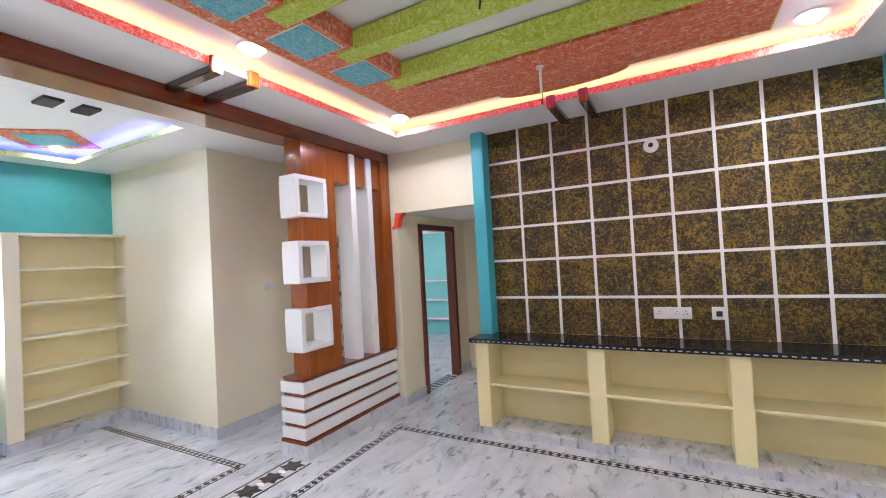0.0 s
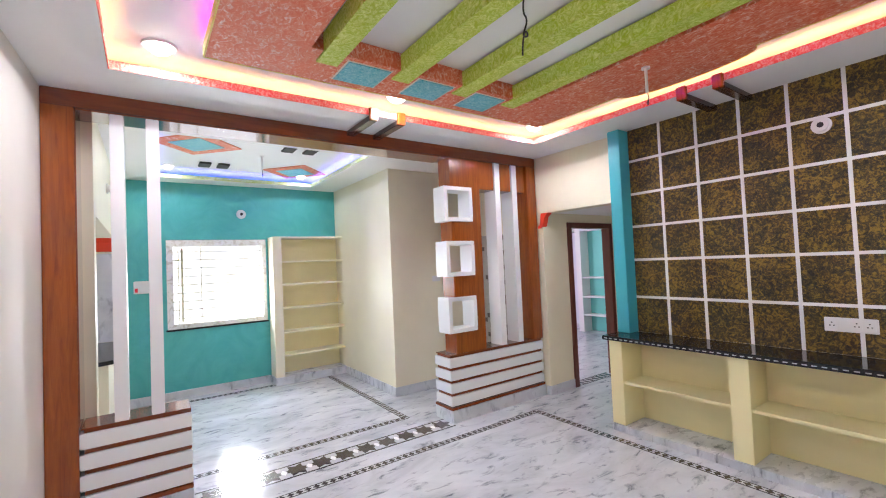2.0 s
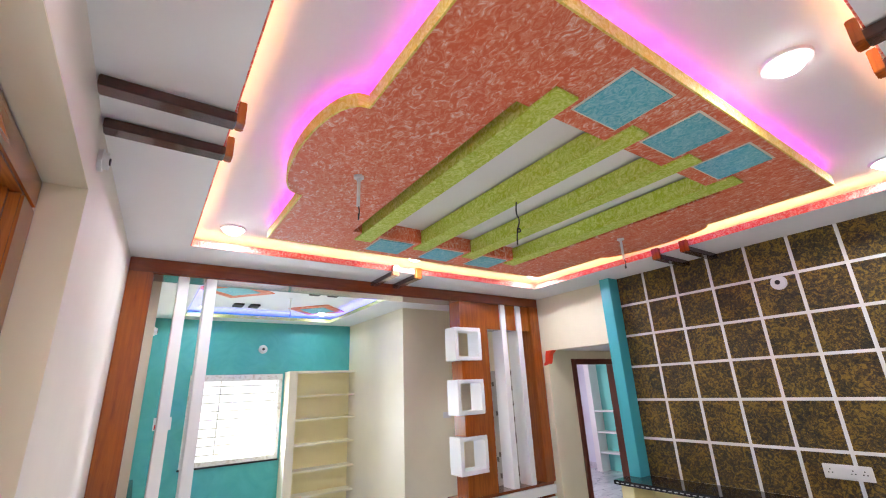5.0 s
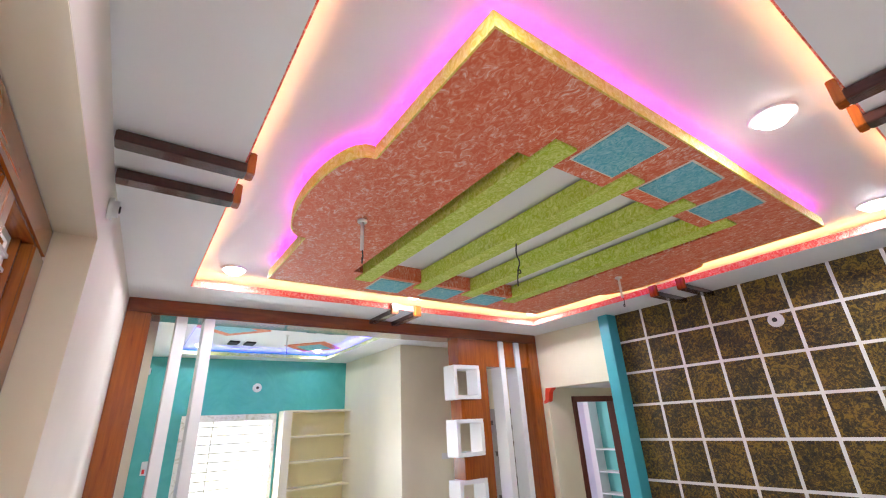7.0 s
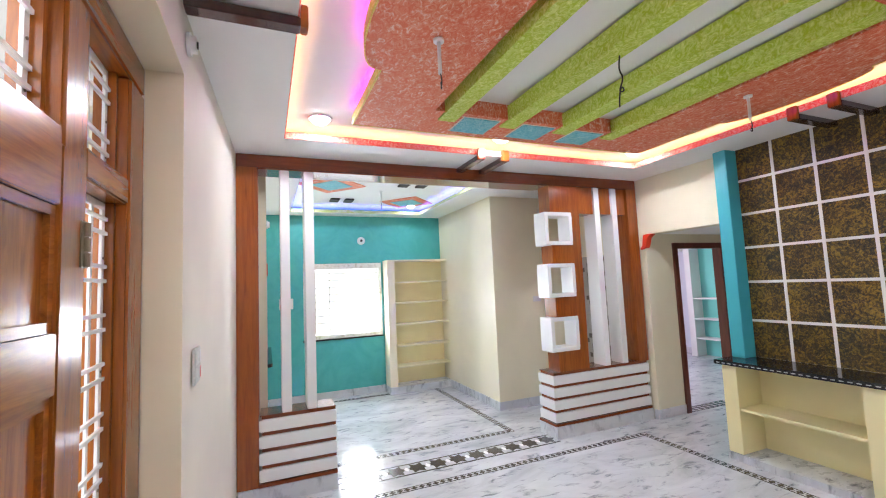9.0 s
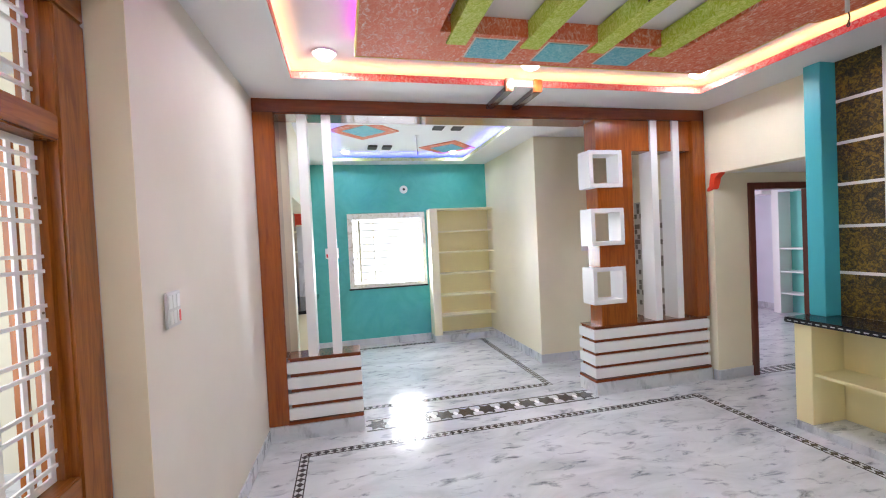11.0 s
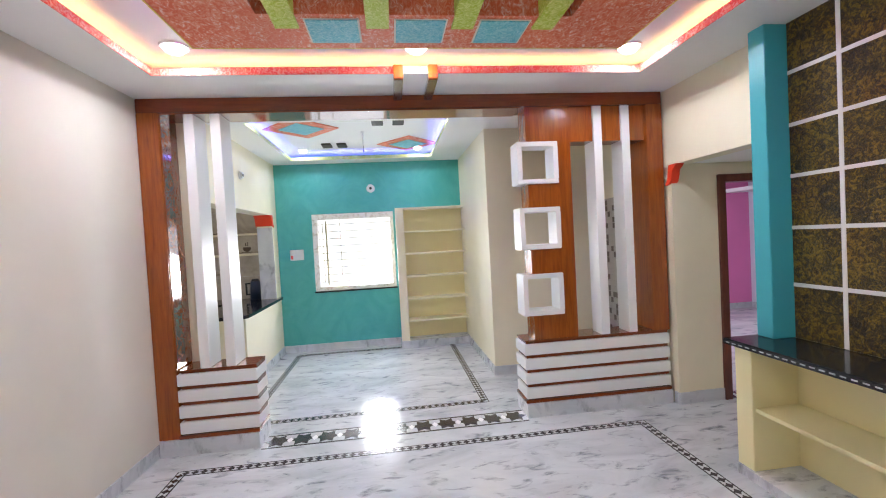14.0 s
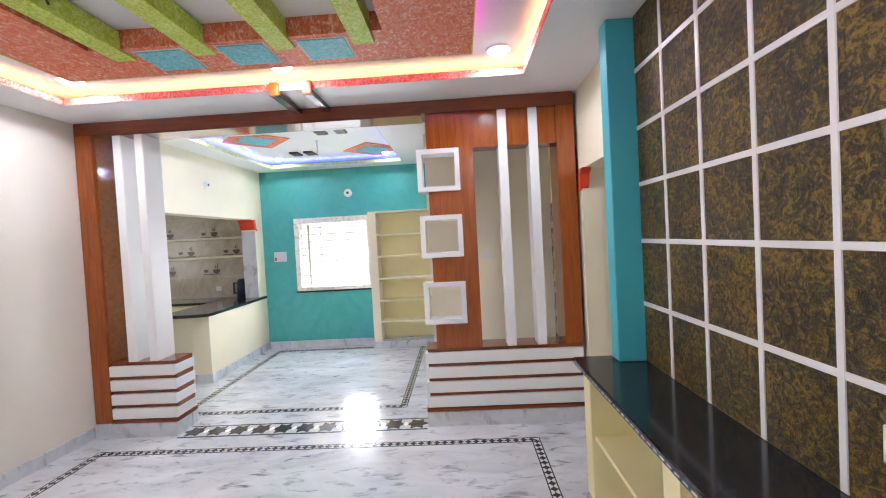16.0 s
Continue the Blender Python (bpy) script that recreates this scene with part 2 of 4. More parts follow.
# ---- plan ----
XW, XE, YS, YN = -2.18, 1.87, 0.15, 4.36      # living room
CZ, RZ = 2.69, 2.80                            # dropped ceiling, recess
DX, DY0, DY1 = -5.07, 0.37, 3.03               # dining far wall and sides
TX0, TX1, TY0, TY1 = -1.75, 1.44, 0.495, 3.88   # living tray
TOP = 3.0
BW = -5.62                                     # bedroom west wall

floor = structure("floor", MARBLE, (-6.0, 2.05, -2.6, 8.6, -0.15, 0.0), label="polished grey-white marble floor with grey streaks", category="floor")
ground = structure("ground", GROUND, (-400, 400, -400, 400, -0.5, -0.16), label="bare earth ground around the house", category="ground")

# walls with their openings
def south_wall():
    """The front wall, slightly out of square, with the recess of the front door."""
    bm = bmesh.new()
    prism(bm, [(-2.455, -0.16), (DOOR0, -0.16), (DOOR0, 0.085), (XW, YS), (-2.455, YS)], 0, TOP)
    box(bm, DOOR0, DOOR1, -0.16, 0.085, 2.43, TOP)
    box(bm, DOOR1, 2.02, -0.16, 0.085, 0, TOP)
    return tagged(part("wall_south", bm, PALE), "pale pinkish-white painted wall beside the front door", "wall", "", "structure")


DOOR0, DOOR1 = -0.355, 1.45
south_wall()
structure("wall_east", PALE, (XE, 2.02, 0.085, YN, 0, TOP), label="plain pale painted wall")
structure("wall_north", CREAM, (-1.15, 2.02, YN, 4.51, 0, TOP), (-2.12, -1.15, YN, 4.51, 2.05, TOP), (-3.45, -2.12, YN, 4.51, 0, TOP),
          label="cream painted wall with a hallway opening")
structure("wall_dining_west", TEAL, (DX - 0.18, DX, -2.5, 0.86, 0, TOP), (DX - 0.18, DX, 0.86, 2.02, 0, 0.85), (DX - 0.18, DX, 0.86, 2.02, 1.97, TOP),
          (DX - 0.18, DX, 2.02, YN, 0, TOP), label="teal painted dining wall with a window")
structure("wall_dining_south", CREAM, (-2.60, -2.46, 0.17, DY0, 0, TOP), (-4.82, -2.60, 0.17, DY0, 1.97, TOP), (DX, -4.82, 0.17, DY0, 0, TOP),
          (-4.82, -3.55, 0.17, DY0, 0, 0.79), label="cream wall with a wide kitchen pass-through")
structure("wall_dining_north", CREAM, (DX, -3.30, DY1, YN, 0, TOP), label="cream painted projecting wall block")
structure("wall_bedroom_south", PINK, (BW - 0.15, -3.451, YN + 0.002, 4.51, 0, 2.7), label="pink bedroom wall behind the dining block")
structure("wall_hall_west", CREAM, (-2.21, -2.13, 4.51, 4.79, 0, 2.6), (-2.21, -2.13, 4.79, 5.66, 1.95, 2.6), (-2.21, -2.13, 5.66, 8.30, 0, 2.62),
          label="cream hallway wall with a bedroom door opening")
structure("wall_hall_end", CREAM, (-2.13, -1.92, 6.0, 6.12, 0, 2.2), (-1.92, -1.0, 6.0, 6.12, 1.97, 2.2), (-1.0, 0.0, 6.0, 6.12, 0, 2.2), (-1.92, -1.0, 6.08, 6.12, 0, 1.97),
          label="cream wall closing the hallway")
structure("wall_hall_east", CREAM, (-1.0, -0.88, 4.51, 6.0, 0, 2.2), label="cream hallway wall")
structure("wall_bedroom_north", LILAC, (BW - 0.15, -2.13, 8.30, 8.45, 0, 2.7), label="pale lilac bedroom wall")
# its opening is unseen, made up to let the bedroom fill in
structure("wall_bedroom_west", PINK, (BW - 0.15, BW, 4.51, 4.85, 0, 2.7), (BW - 0.15, BW, 4.85, 5.95, 0, 0.9), (BW - 0.15, BW, 4.85, 5.95, 2.05, 2.7),
          (BW - 0.15, BW, 5.95, 8.30, 0, 2.7), label="pink bedroom wall")
# the opening out of view is added for the kitchen fill
structure("wall_kitchen_south", KTILE, (-5.07, -4.05, -2.0, -1.85, 0, TOP), (-3.15, -2.3, -2.0, -1.85, 0, TOP), (-4.05, -3.15, -2.0, -1.85, 0, 1.05), (-4.05, -3.15, -2.0, -1.85, 1.95, TOP), label="beige marbled tiled kitchen wall")
structure("wall_kitchen_east", CREAM, (-2.46, -2.3, -1.85, -0.10, 0, TOP), label="cream kitchen wall")
structure("wall_kitchen_west", KTILE, (DX, DX + 0.012, -1.85, 0.17, 0, TOP), label="beige tiled kitchen wall")

# ceilings
def ring(name, outer, inner, z0, z1, label):
    """A ceiling board with a rectangular opening."""
    bm = bmesh.new()
    loops = [[bm.verts.new((x, y, z)) for x, y in ((d[0], d[2]), (d[1], d[2]), (d[1], d[3]), (d[0], d[3]))] for d, z in ((outer, z0), (inner, z0), (inner, z1), (outer, z1))]
    for k in range(4):
        for i in range(4):
            j = (i + 1) % 4
            bm.faces.new((loops[k][i], loops[k][j], loops[(k + 1) % 4][j], loops[(k + 1) % 4][i]))
    return tagged(part(name, bm, CEIL), label, "ceiling", "", "structure")


ring("ceiling_living", (XW, XE, 0.08, YN), (TX0, TX1, TY0, TY1), CZ, CZ + 0.02, "white dropped ceiling round a tray")
structure("ceiling_recess", CEIL, (XW, XE, 0.08, YN, RZ, RZ + 0.04), label="white recessed tray ceiling", category="ceiling")
ring("ceiling_dining", (DX, XW - 0.002, YS, YN), (-4.78, -2.90, 0.68, 2.60), CZ, CZ + 0.02, "white dropped dining ceiling round a tray")
structure("ceiling_dining_recess", CEIL, (DX, XW - 0.002, YS, YN, RZ, RZ + 0.04), label="white recessed dining tray ceiling", category="ceiling")
structure("ceiling_hall", CEIL, (-2.13, -0.88, 4.51, 6.0, 2.06, 2.12), label="low white hallway ceiling under a loft", category="ceiling")
structure("ceiling_bedroom", CEIL, (BW - 0.15, -2.13, 4.51, 8.45, 2.62, 2.70), label="white bedroom ceiling", category="ceiling")
structure("ceiling_kitchen", CEIL, (DX, -2.3, -2.0, 0.17, 2.85, 2.95), label="white kitchen ceiling", category="ceiling")
structure("roof", CEIL, (-5.25, 2.02, -2.5, 4.51, TOP, TOP + 0.1), label="concrete roof slab", category="roof")


def tray_lip(name, x0, x1, y0, y1, h, material, label):
    """The upstand round a tray's edge, that hides the strip light behind it."""
    w = -0.006
    root = thing(name, ((x0 + x1) / 2, (y0 + y1) / 2, CZ), label, "ceiling fascia", "", "structure")
    for d in ((x0, x0 - w, y0, y1), (x1 + w, x1, y0, y1), (x0 - w, x1 + w, y0, y0 - w), (x0 - w, x1 + w, y1 + w, y1)):
        boxes("fascia_board", material, root, (*d, CZ + 0.001, CZ + h))
    return root


def led_frame(name, x0, x1, y0, y1, z, material, label, faces=0.014):
    root = thing(name, ((x0 + x1) / 2, (y0 + y1) / 2, z), label, "strip light")
    for d in ((x0, x0 + faces, y0, y1), (x1 - faces, x1, y0, y1), (x0 + faces, x1 - faces, y0, y0 + faces), (x0 + faces, x1 - faces, y1 - faces, y1)):
        boxes("led_strip", material, root, (*d, z, z + 0.006))
    return root


tray_lip("tray_fascia", TX0, TX1, TY0, TY1, 0.050, LIP, "orange sponged fascia round the living tray ceiling")
led_frame("tray_strip_light", TX0 - 0.05, TX1 + 0.05, TY0 - 0.05, TY1 + 0.05, CZ + 0.022, WARM, "glowing warm strip light in the tray cove")
tray_lip("dining_tray_fascia", -4.78, -2.90, 0.68, 2.60, 0.045, TRAYGREEN, "pale green sponged fascia round the dining tray")
led_frame("dining_strip_light", -4.83, -2.85, 0.63, 2.65, CZ + 0.022, BLUE, "glowing blue strip light in the dining cove")

# ---- hanging ceiling panel ----
PX0, PX1, PY0, PY1 = -1.36, 0.99, 0.92, 3.50
HX0, HX1, HY0, HY1 = -0.98, 0.60, 1.375, 3.01


def panel_outline(inset=0.0):
    x0, x1, y0, y1 = PX0 + inset, PX1 - inset, PY0 + inset, PY1 - inset
    c, r = -0.155, 0.435
    low, high = [], []
    for i in range(17):
        a = math.pi * i / 16
        low.append((c - r * math.cos(a), y0 - 0.145 * math.sin(a) ** 0.8))
        high.append((c + r * math.cos(a), y1 + 0.145 * math.sin(a) ** 0.8))
    return [(x0, y0), *low, (x1, y0), (x1, y1), *high, (x0, y1)]


def hanging_panel():
    root = thing("ceiling_panel", ((PX0 + PX1) / 2, (PY0 + PY1) / 2, CZ), "orange sponged ceiling panel with scalloped sides and magenta glow", "ceiling panel")
    z0, z1 = CZ + 0.005, CZ + 0.06
    # the sheet: outline pierced by the ribbed opening
    bm = bmesh.new()
    out = panel_outline(0.004)
    hole = [(HX0, HY0), (HX1, HY0), (HX1, HY1), (HX0, HY1)]
    edges = []
    for loop in (out, hole):
        vs = [bm.verts.new((x, y, z0)) for x, y in loop]
        edges += [bm.edges.new((vs[i], vs[(i + 1) % len(vs)])) for i in range(len(vs))]
    bmesh.ops.triangle_fill(bm, edges=edges, use_beauty=True)
    for f in [f for f in bm.faces if HX0 < f.calc_center_median().x < HX1 and HY0 < f.calc_center_median().y < HY1
              and all(HX0 - 1e-4 <= v.co.x <= HX1 + 1e-4 and HY0 - 1e-4 <= v.co.y <= HY1 + 1e-4 for v in f.verts)]:
        bm.faces.remove(f)
    got = bmesh.ops.extrude_face_region(bm, geom=bm.faces[:])["geom"]
    bmesh.ops.translate(bm, verts=[v for v in got if isinstance(v, bmesh.types.BMVert)], vec=(0, 0, z1 - z0))
    sheet = part("sheet", bm, ORANGE, root)
    # yellow edge band
    bm = bmesh.new()
    o, i = panel_outline(-0.004), panel_outline(0.0035)
    n = len(o)
    rings = [[bm.verts.new((x, y, z)) for x, y in loop] for loop, z in ((o, z0 - 0.002), (o, z1 + 0.004), (i, z1 + 0.004), (i, z0 - 0.002))]
    for k in range(4):
        for j in range(n):
            bm.faces.new((rings[k][j], rings[k][(j + 1) % n], rings[(k + 1) % 4][(j + 1) % n], rings[(k + 1) % 4][j]))
    part("edge_band", bm, GOLDEDGE, root, "yellow sponged edge")
    # side cheeks of the opening up to the slab
    for d in ((HX0 - 0.02, HX0, HY0, HY1), (HX1, HX1 + 0.02, HY0, HY1), (HX0, HX1, HY0 - 0.02, HY0), (HX0, HX1, HY1, HY1 + 0.02)):
        boxes("cheek", ORANGE, root, (*d, z1, RZ - 0.002))
    # lime ribs
    for y in (1.50, 1.97, 2.43, 2.885):
        boxes("rib", LIME, root, (HX0 + 0.002, HX1 - 0.002, y - 0.06, y + 0.06, CZ - 0.008, RZ - 0.012),
              (HX0 - 0.12, HX0 + 0.002, y - 0.06, y + 0.06, CZ - 0.008, z0 - 0.001), (HX1 - 0.002, HX1 + 0.14, y - 0.06, y + 0.06, CZ - 0.008, z0 - 0.001),
              label="lime green sponged rib")
    for x in (-1.15, 0.81):
        for y in (1.735, 2.20, 2.657):
            square = boxes("square", AZURE, root, (x - 0.125, x + 0.125, y - 0.132, y + 0.132, CZ - 0.003, z0 - 0.003), label="blue sponged square")
            boxes("border", BORDER, square, (x - 0.135, x + 0.135, y - 0.142, y + 0.142, z0 - 0.0028, z0 - 0.001), label="pale raised border")
    # strip light on top, following the outline
    bm = bmesh.new()
    o, i = panel_outline(0.035), panel_outline(0.05)
    rings = [[bm.verts.new((x, y, z)) for x, y in loop] for loop, z in ((o, z1 + 0.006), (o, z1 + 0.012), (i, z1 + 0.012), (i, z1 + 0.006))]
    for k in range(4):
        for j in range(n):
            bm.faces.new((rings[k][j], rings[k][(j + 1) % n], rings[(k + 1) % 4][(j + 1) % n], rings[(k + 1) % 4][j]))
    part("led_strip", bm, MAGENTA, root, "glowing magenta strip light")
    return root


hanging_panel()


def downlight(x, y, z, r=0.07, watts=10.0):
    root = thing("downlight", (x, y, z), "round white recessed downlight, switched on", "downlight", "ceiling downlights")
    bm = bmesh.new()
    cyl(bm, (x, y, z - 0.006), r + 0.012, 0.012, seg=32, r2=r + 0.016)
    part("ring", bm, WHITE, root)
    # lens made wide and proud: its size stands in for the bloom
    bm = bmesh.new()
    cyl(bm, (x, y, z - 0.025), r * 0.62, 0.026, seg=32, r2=r)
    part("lens", bm, LAMP, root, "glowing white lens")
    area("downlight_beam", (x, y, z - 0.041), (x, y, 0), 2 * r, 2 * r, watts, (0.93, 0.955, 1.0), "DISK")


for x in (-1.57, 1.21):
    for y in (0.73, 2.21, 3.69):
        downlight(x, y, RZ)
# the pair at x = -3.06 is unseen, added to brighten the dining room
for x in (-4.62, -3.06):
    for y in (0.88, 2.40):
        downlight(x, y, RZ, 0.05, 3.2)


def rafter(x0, y0, x1, y1):
    """A polished batten across the dropped ceiling, with an upturned end over the tray."""
    cx, cy = (x0 + x1) / 2, (y0 + y1) / 2
    root = thing("ceiling_batten", (cx, cy, CZ), "dark polished wooden batten across the dropped ceiling", "batten", "ceiling battens")
    w = 0.033
    if abs(x1 - x0) > abs(y1 - y0):
        boxes("bar", DARKWOOD, root, (x0, x1, y0 - w, y0 + w, CZ - 0.045, CZ - 0.004), bevel=0.004)
        s = 1 if x1 > x0 else -1
        boxes("end_block", WOOD, root, (x1, x1 + s * 0.03, y0 - w, y0 + w, CZ - 0.045, CZ + 0.05), bevel=0.004)
    else:
        boxes("bar", DARKWOOD, root, (x0 - w, x0 + w, y0, y1, CZ - 0.045, CZ - 0.004), bevel=0.004)
        s = 1 if y1 > y0 else -1
        boxes("end_block", WOOD, root, (x0 - w, x0 + w, y1, y1 + s * 0.03, CZ - 0.045, CZ + 0.05), bevel=0.004)


for k in (-0.285, -0.015):
    rafter(k, 0.095, k, TY0 + 0.01)
for k in (-0.30, -0.06):
    rafter(k, YN - 0.012, k, TY1 - 0.01)
for k in (2.09, 2.33):
    rafter(XW + 0.001, k, TX0 + 0.01, k)
    rafter(XE, k, TX1 - 0.01, k)

# dining tray decoration
for cx, cy in ((-3.53, 1.08), (-4.38, 2.26)):
    root = thing("ceiling_diamond", (cx, cy, RZ), "orange sponged ceiling diamond with a teal centre", "ceiling ornament", "dining ceiling diamonds")
    for nm, sx, sy, mt, z in (("border", 0.42, 0.40, ORANGE, 0.010), ("centre", 0.25, 0.24, AZURE, 0.016)):
        bm = bmesh.new()
        prism(bm, [(cx + sx, cy), (cx, cy + sy), (cx - sx, cy), (cx, cy - sy)], RZ - z, RZ - 0.001 if nm == "border" else RZ - 0.0101)
        part(nm, bm, mt, root)
for cx, cy in ((-3.32, 1.90), (-3.32, 2.12), (-4.36, 1.23), (-4.36, 1.42)):
    tagged(boxes("ceiling_block", BLOCK, None, (cx - 0.10, cx + 0.10, cy - 0.06, cy + 0.06, RZ - 0.022, RZ - 0.001), bevel=0.004),
           "small dark wooden block on the dining ceiling", "ceiling ornament", "dining ceiling blocks")


def tube(name, pts, r, material, label, category):
    cu = bpy.data.curves.new(name, "CURVE")
    cu.dimensions, cu.bevel_depth, cu.bevel_resolution = "3D", r, 3
    sp = cu.splines.new("NURBS")
    sp.points.add(len(pts) - 1)
    for p, q in zip(sp.points, pts):
        p.co = (*q, 1)
    sp.use_endpoint_u, sp.order_u = True, 3
    dg = bpy.context.evaluated_depsgraph_get()
    tmp = new(name + "_curve", cu)
    me = bpy.data.meshes.new_from_object(tmp.evaluated_get(dg))
    bpy.data.objects.remove(tmp)
    me.materials.clear()
    me.materials.append(material)
    return tagged(new(name, me), label, category)


for x, y in ((-0.24, 1.10), (-0.20, 3.20), (-3.75, 1.72)):
    z = CZ if x > -1 else RZ
    root = thing("fan_rod", (x, y, z), "thin white ceiling fan rod with bare wire end", "fan rod", "fan rods")
    bm = bmesh.new()
    cyl(bm, (x, y, z - 0.075), 0.009, 0.17, seg=12)
    part("rod", bm, PLASTIC, root, smooth=True)
    bm = bmesh.new()
    cyl(bm, (x, y, z - 0.003), 0.025, 0.012, seg=16)
    part("collar", bm, PLASTIC, root)
    wire = tube("wire", [(0, 0, -0.15), (0.012, 0.004, -0.19), (-0.012, 0.006, -0.22), (0.010, 0.0, -0.235), (0.004, 0, -0.2)], 0.003, BLACKP, "", "")
    wire.parent = root
tube("hanging_wire", [(-0.07, 2.0, RZ), (-0.06, 2.0, 2.70), (-0.09, 2.01, 2.62), (-0.05, 2.0, 2.56), (-0.085, 1.995, 2.50), (-0.05, 2.0, 2.49), (-0.07, 2.0, 2.53), (-0.09, 2.0, 2.47), (-0.10, 2.01, 2.43)],
     0.004, BLACKP, "bare black twisted wire hanging from the ceiling", "wire")

# ---- partition between living and dining ----
PB = XW - 0.27


def partition():
    root = thing("partition_frame", (XW, 2.24, 0), "polished red-brown wooden portal frame between living and dining", "room divider")
    boxes("beam", WOODH, root, (PB, XW, YS + 0.002, 4.335, 2.585, CZ - 0.001), bevel=0.004)
    boxes("soffit", GLOSSWOOD, root, (PB + 0.012, XW - 0.02, 0.31, 3.10, 2.575, 2.584), label="mirror-glossy laminate under the beam")
    boxes("post", WOOD, root, (PB, XW, YS + 0.002, 0.305, 0.118, 2.584), bevel=0.004)
    boxes("plinth", SKIRT, root, (PB - 0.004, XW + 0.018, YS + 0.012, 0.3055, 0.0, 0.117), label="grey marble plinth under the post")
    boxes("post", WOOD, root, (PB, XW, 4.19, 4.335, 0.64, 2.584), bevel=0.004)
    boxes("lining", GLOSSWOOD, root, (PB + 0.012, XW - 0.02, 0.3055, 0.311, 0.65, 2.572), label="mirror-glossy laminate inside the post")
    boxes("header", WOOD, root, (PB + 0.06, XW - 0.035, 3.51, 4.189, 2.29, 2.584), bevel=0.003)
    # column with square cut-outs behind the box shelves
    c0, c1, e0, e1 = PB + 0.06, XW - 0.02, 3.13, 3.51
    dims = [(c0, c1, 3.37, e1, 0.64, 2.584)]
    for z0, z1 in ((0.64, 0.87), (1.17, 1.43), (1.72, 1.97), (2.27, 2.584)):
        dims.append((c0, c1, e0, 3.37, z0, z1))
    boxes("column", WOOD, root, *dims)
    return root


partition()


def half_base(y0, y1, name):
    root = thing(name, (XW, (y0 + y1) / 2, 0), "low white slatted base with red-brown grooves on marble", "low wall", "slatted partition bases")
    boxes("core", WOODH, root, (PB + 0.02, XW - 0.028, y0 + 0.02, y1 - 0.003, 0.10, 0.632))
    boxes("top", WOODH, root, (PB + 0.015, XW - 0.012, y0 + 0.008, y1 - 0.003, 0.633, 0.641), label="red-brown wooden top")
    for i in range(4):
        z = 0.152 + i * 0.1225
        boxes("slat", WHITE, root, (PB, XW, y0, y1, z, z + 0.09), bevel=0.004)
    boxes("trim", WOODH, root, (PB - 0.006, XW + 0.008, y0 - 0.008, y1, 0.118, 0.144), bevel=0.003, label="red-brown bottom trim")
    boxes("plinth", SKIRT, root, (PB - 0.004, XW + 0.02, y0 - 0.004, y1, 0.0, 0.116), label="grey marble plinth")
    return root


half_base(3.03, 4.33, "slatted_low_wall")
base_l = half_base(0.306, 0.885, "slatted_low_wall")
for y in (0.51, 0.70, 3.755, 4.005):
    tagged(boxes("divider_fin", WHITE, None, (XW - 0.235, XW - 0.012, y - 0.036, y + 0.036, 0.6415, 2.5745 if y < 3 else 2.289), bevel=0.004) if y < 3 else
           boxes("divider_fin", WHITE, None, (XW - 0.034, XW - 0.010, y - 0.036, y + 0.036, 0.6415, 2.58), (XW - 0.185, XW - 0.034, y - 0.036, y + 0.036, 0.6415, 2.289)),
           "tall white painted vertical fin in the divider", "fin", "white divider fins")
for z in (0.845, 1.40, 1.945):
    root = thing("box_shelf", (XW, 3.22, z), "white square open box shelf on the wooden column", "shelf", "white box shelves")
    b0, b1, y0, y1, h, w = XW - 0.195, XW - 0.005, 3.045, 3.395, 0.35, 0.04
    boxes("bottom_board", WHITE, root, (b0, b1, y0, y1, z, z + w), bevel=0.004)
    boxes("top_board", WHITE, root, (b0, b1, y0, y1, z + h - w, z + h), bevel=0.004)
    boxes("side_board", WHITE, root, (b0, b1, y0, y0 + w, z + w, z + h - w))
    boxes("side_board", WHITE, root, (b0, b1, y1 - w, y1, z + w, z + h - w))

# ---- feature wall: black-gold panels, pilasters, granite ledge ----
GX = [-1.031, -0.74, -0.44, -0.13, 0.17, 0.47, 0.77, 1.07, 1.37, 1.70]
GZ = [0.832, 1.15, 1.49, 1.795, 2.095, 2.40, 2.689]
grid = thing("feature_wall", (0.34, YN, 0.83), "black and gold textured feature wall panels with white grid strips", "wall panelling")
for i in range(1, 9):
    boxes("strip", WHITE, grid, (GX[i] - 0.011, GX[i] + 0.011, YN - 0.012, YN - 0.001, GZ[0], GZ[-1]))
for k in range(1, 6):
    for i in range(9):
        a = GX[i] + (0.0112 if i else 0)
        b = GX[i + 1] - (0.0112 if i < 8 else 0)
        boxes("strip", WHITE, grid, (a, b, YN - 0.0115, YN - 0.001, GZ[k] - 0.011, GZ[k] + 0.011))
for x0, x1 in ((-1.147, -1.032), (1.702, 1.868)):
    tagged(boxes("pilaster", AQUA, None, (x0, x1, YN - 0.155, YN - 0.0005, 0.831, CZ - 0.001), bevel=0.004),
           "aqua blue painted pilaster beside the feature wall", "pilaster", "aqua pilasters", "structure")

ledge = thing("granite_ledge", (0.35, 4.15, 0.79), "polished black granite ledge with a dashed edge", "ledge")
boxes("slab", GRANITE, ledge, (-1.17, XE - 0.001, 3.985, YN - 0.001, 0.792, 0.830), bevel=0.006)
bm = bmesh.new()
for i in range(62):
    x = -1.14 + i * 0.048
    box(bm, x, x + 0.026, 3.982, 3.986, 0.807, 0.813)
part("edge_dashes", bm, INLAYW, ledge, "pale dashed inlay")["kind"] = "stuff"

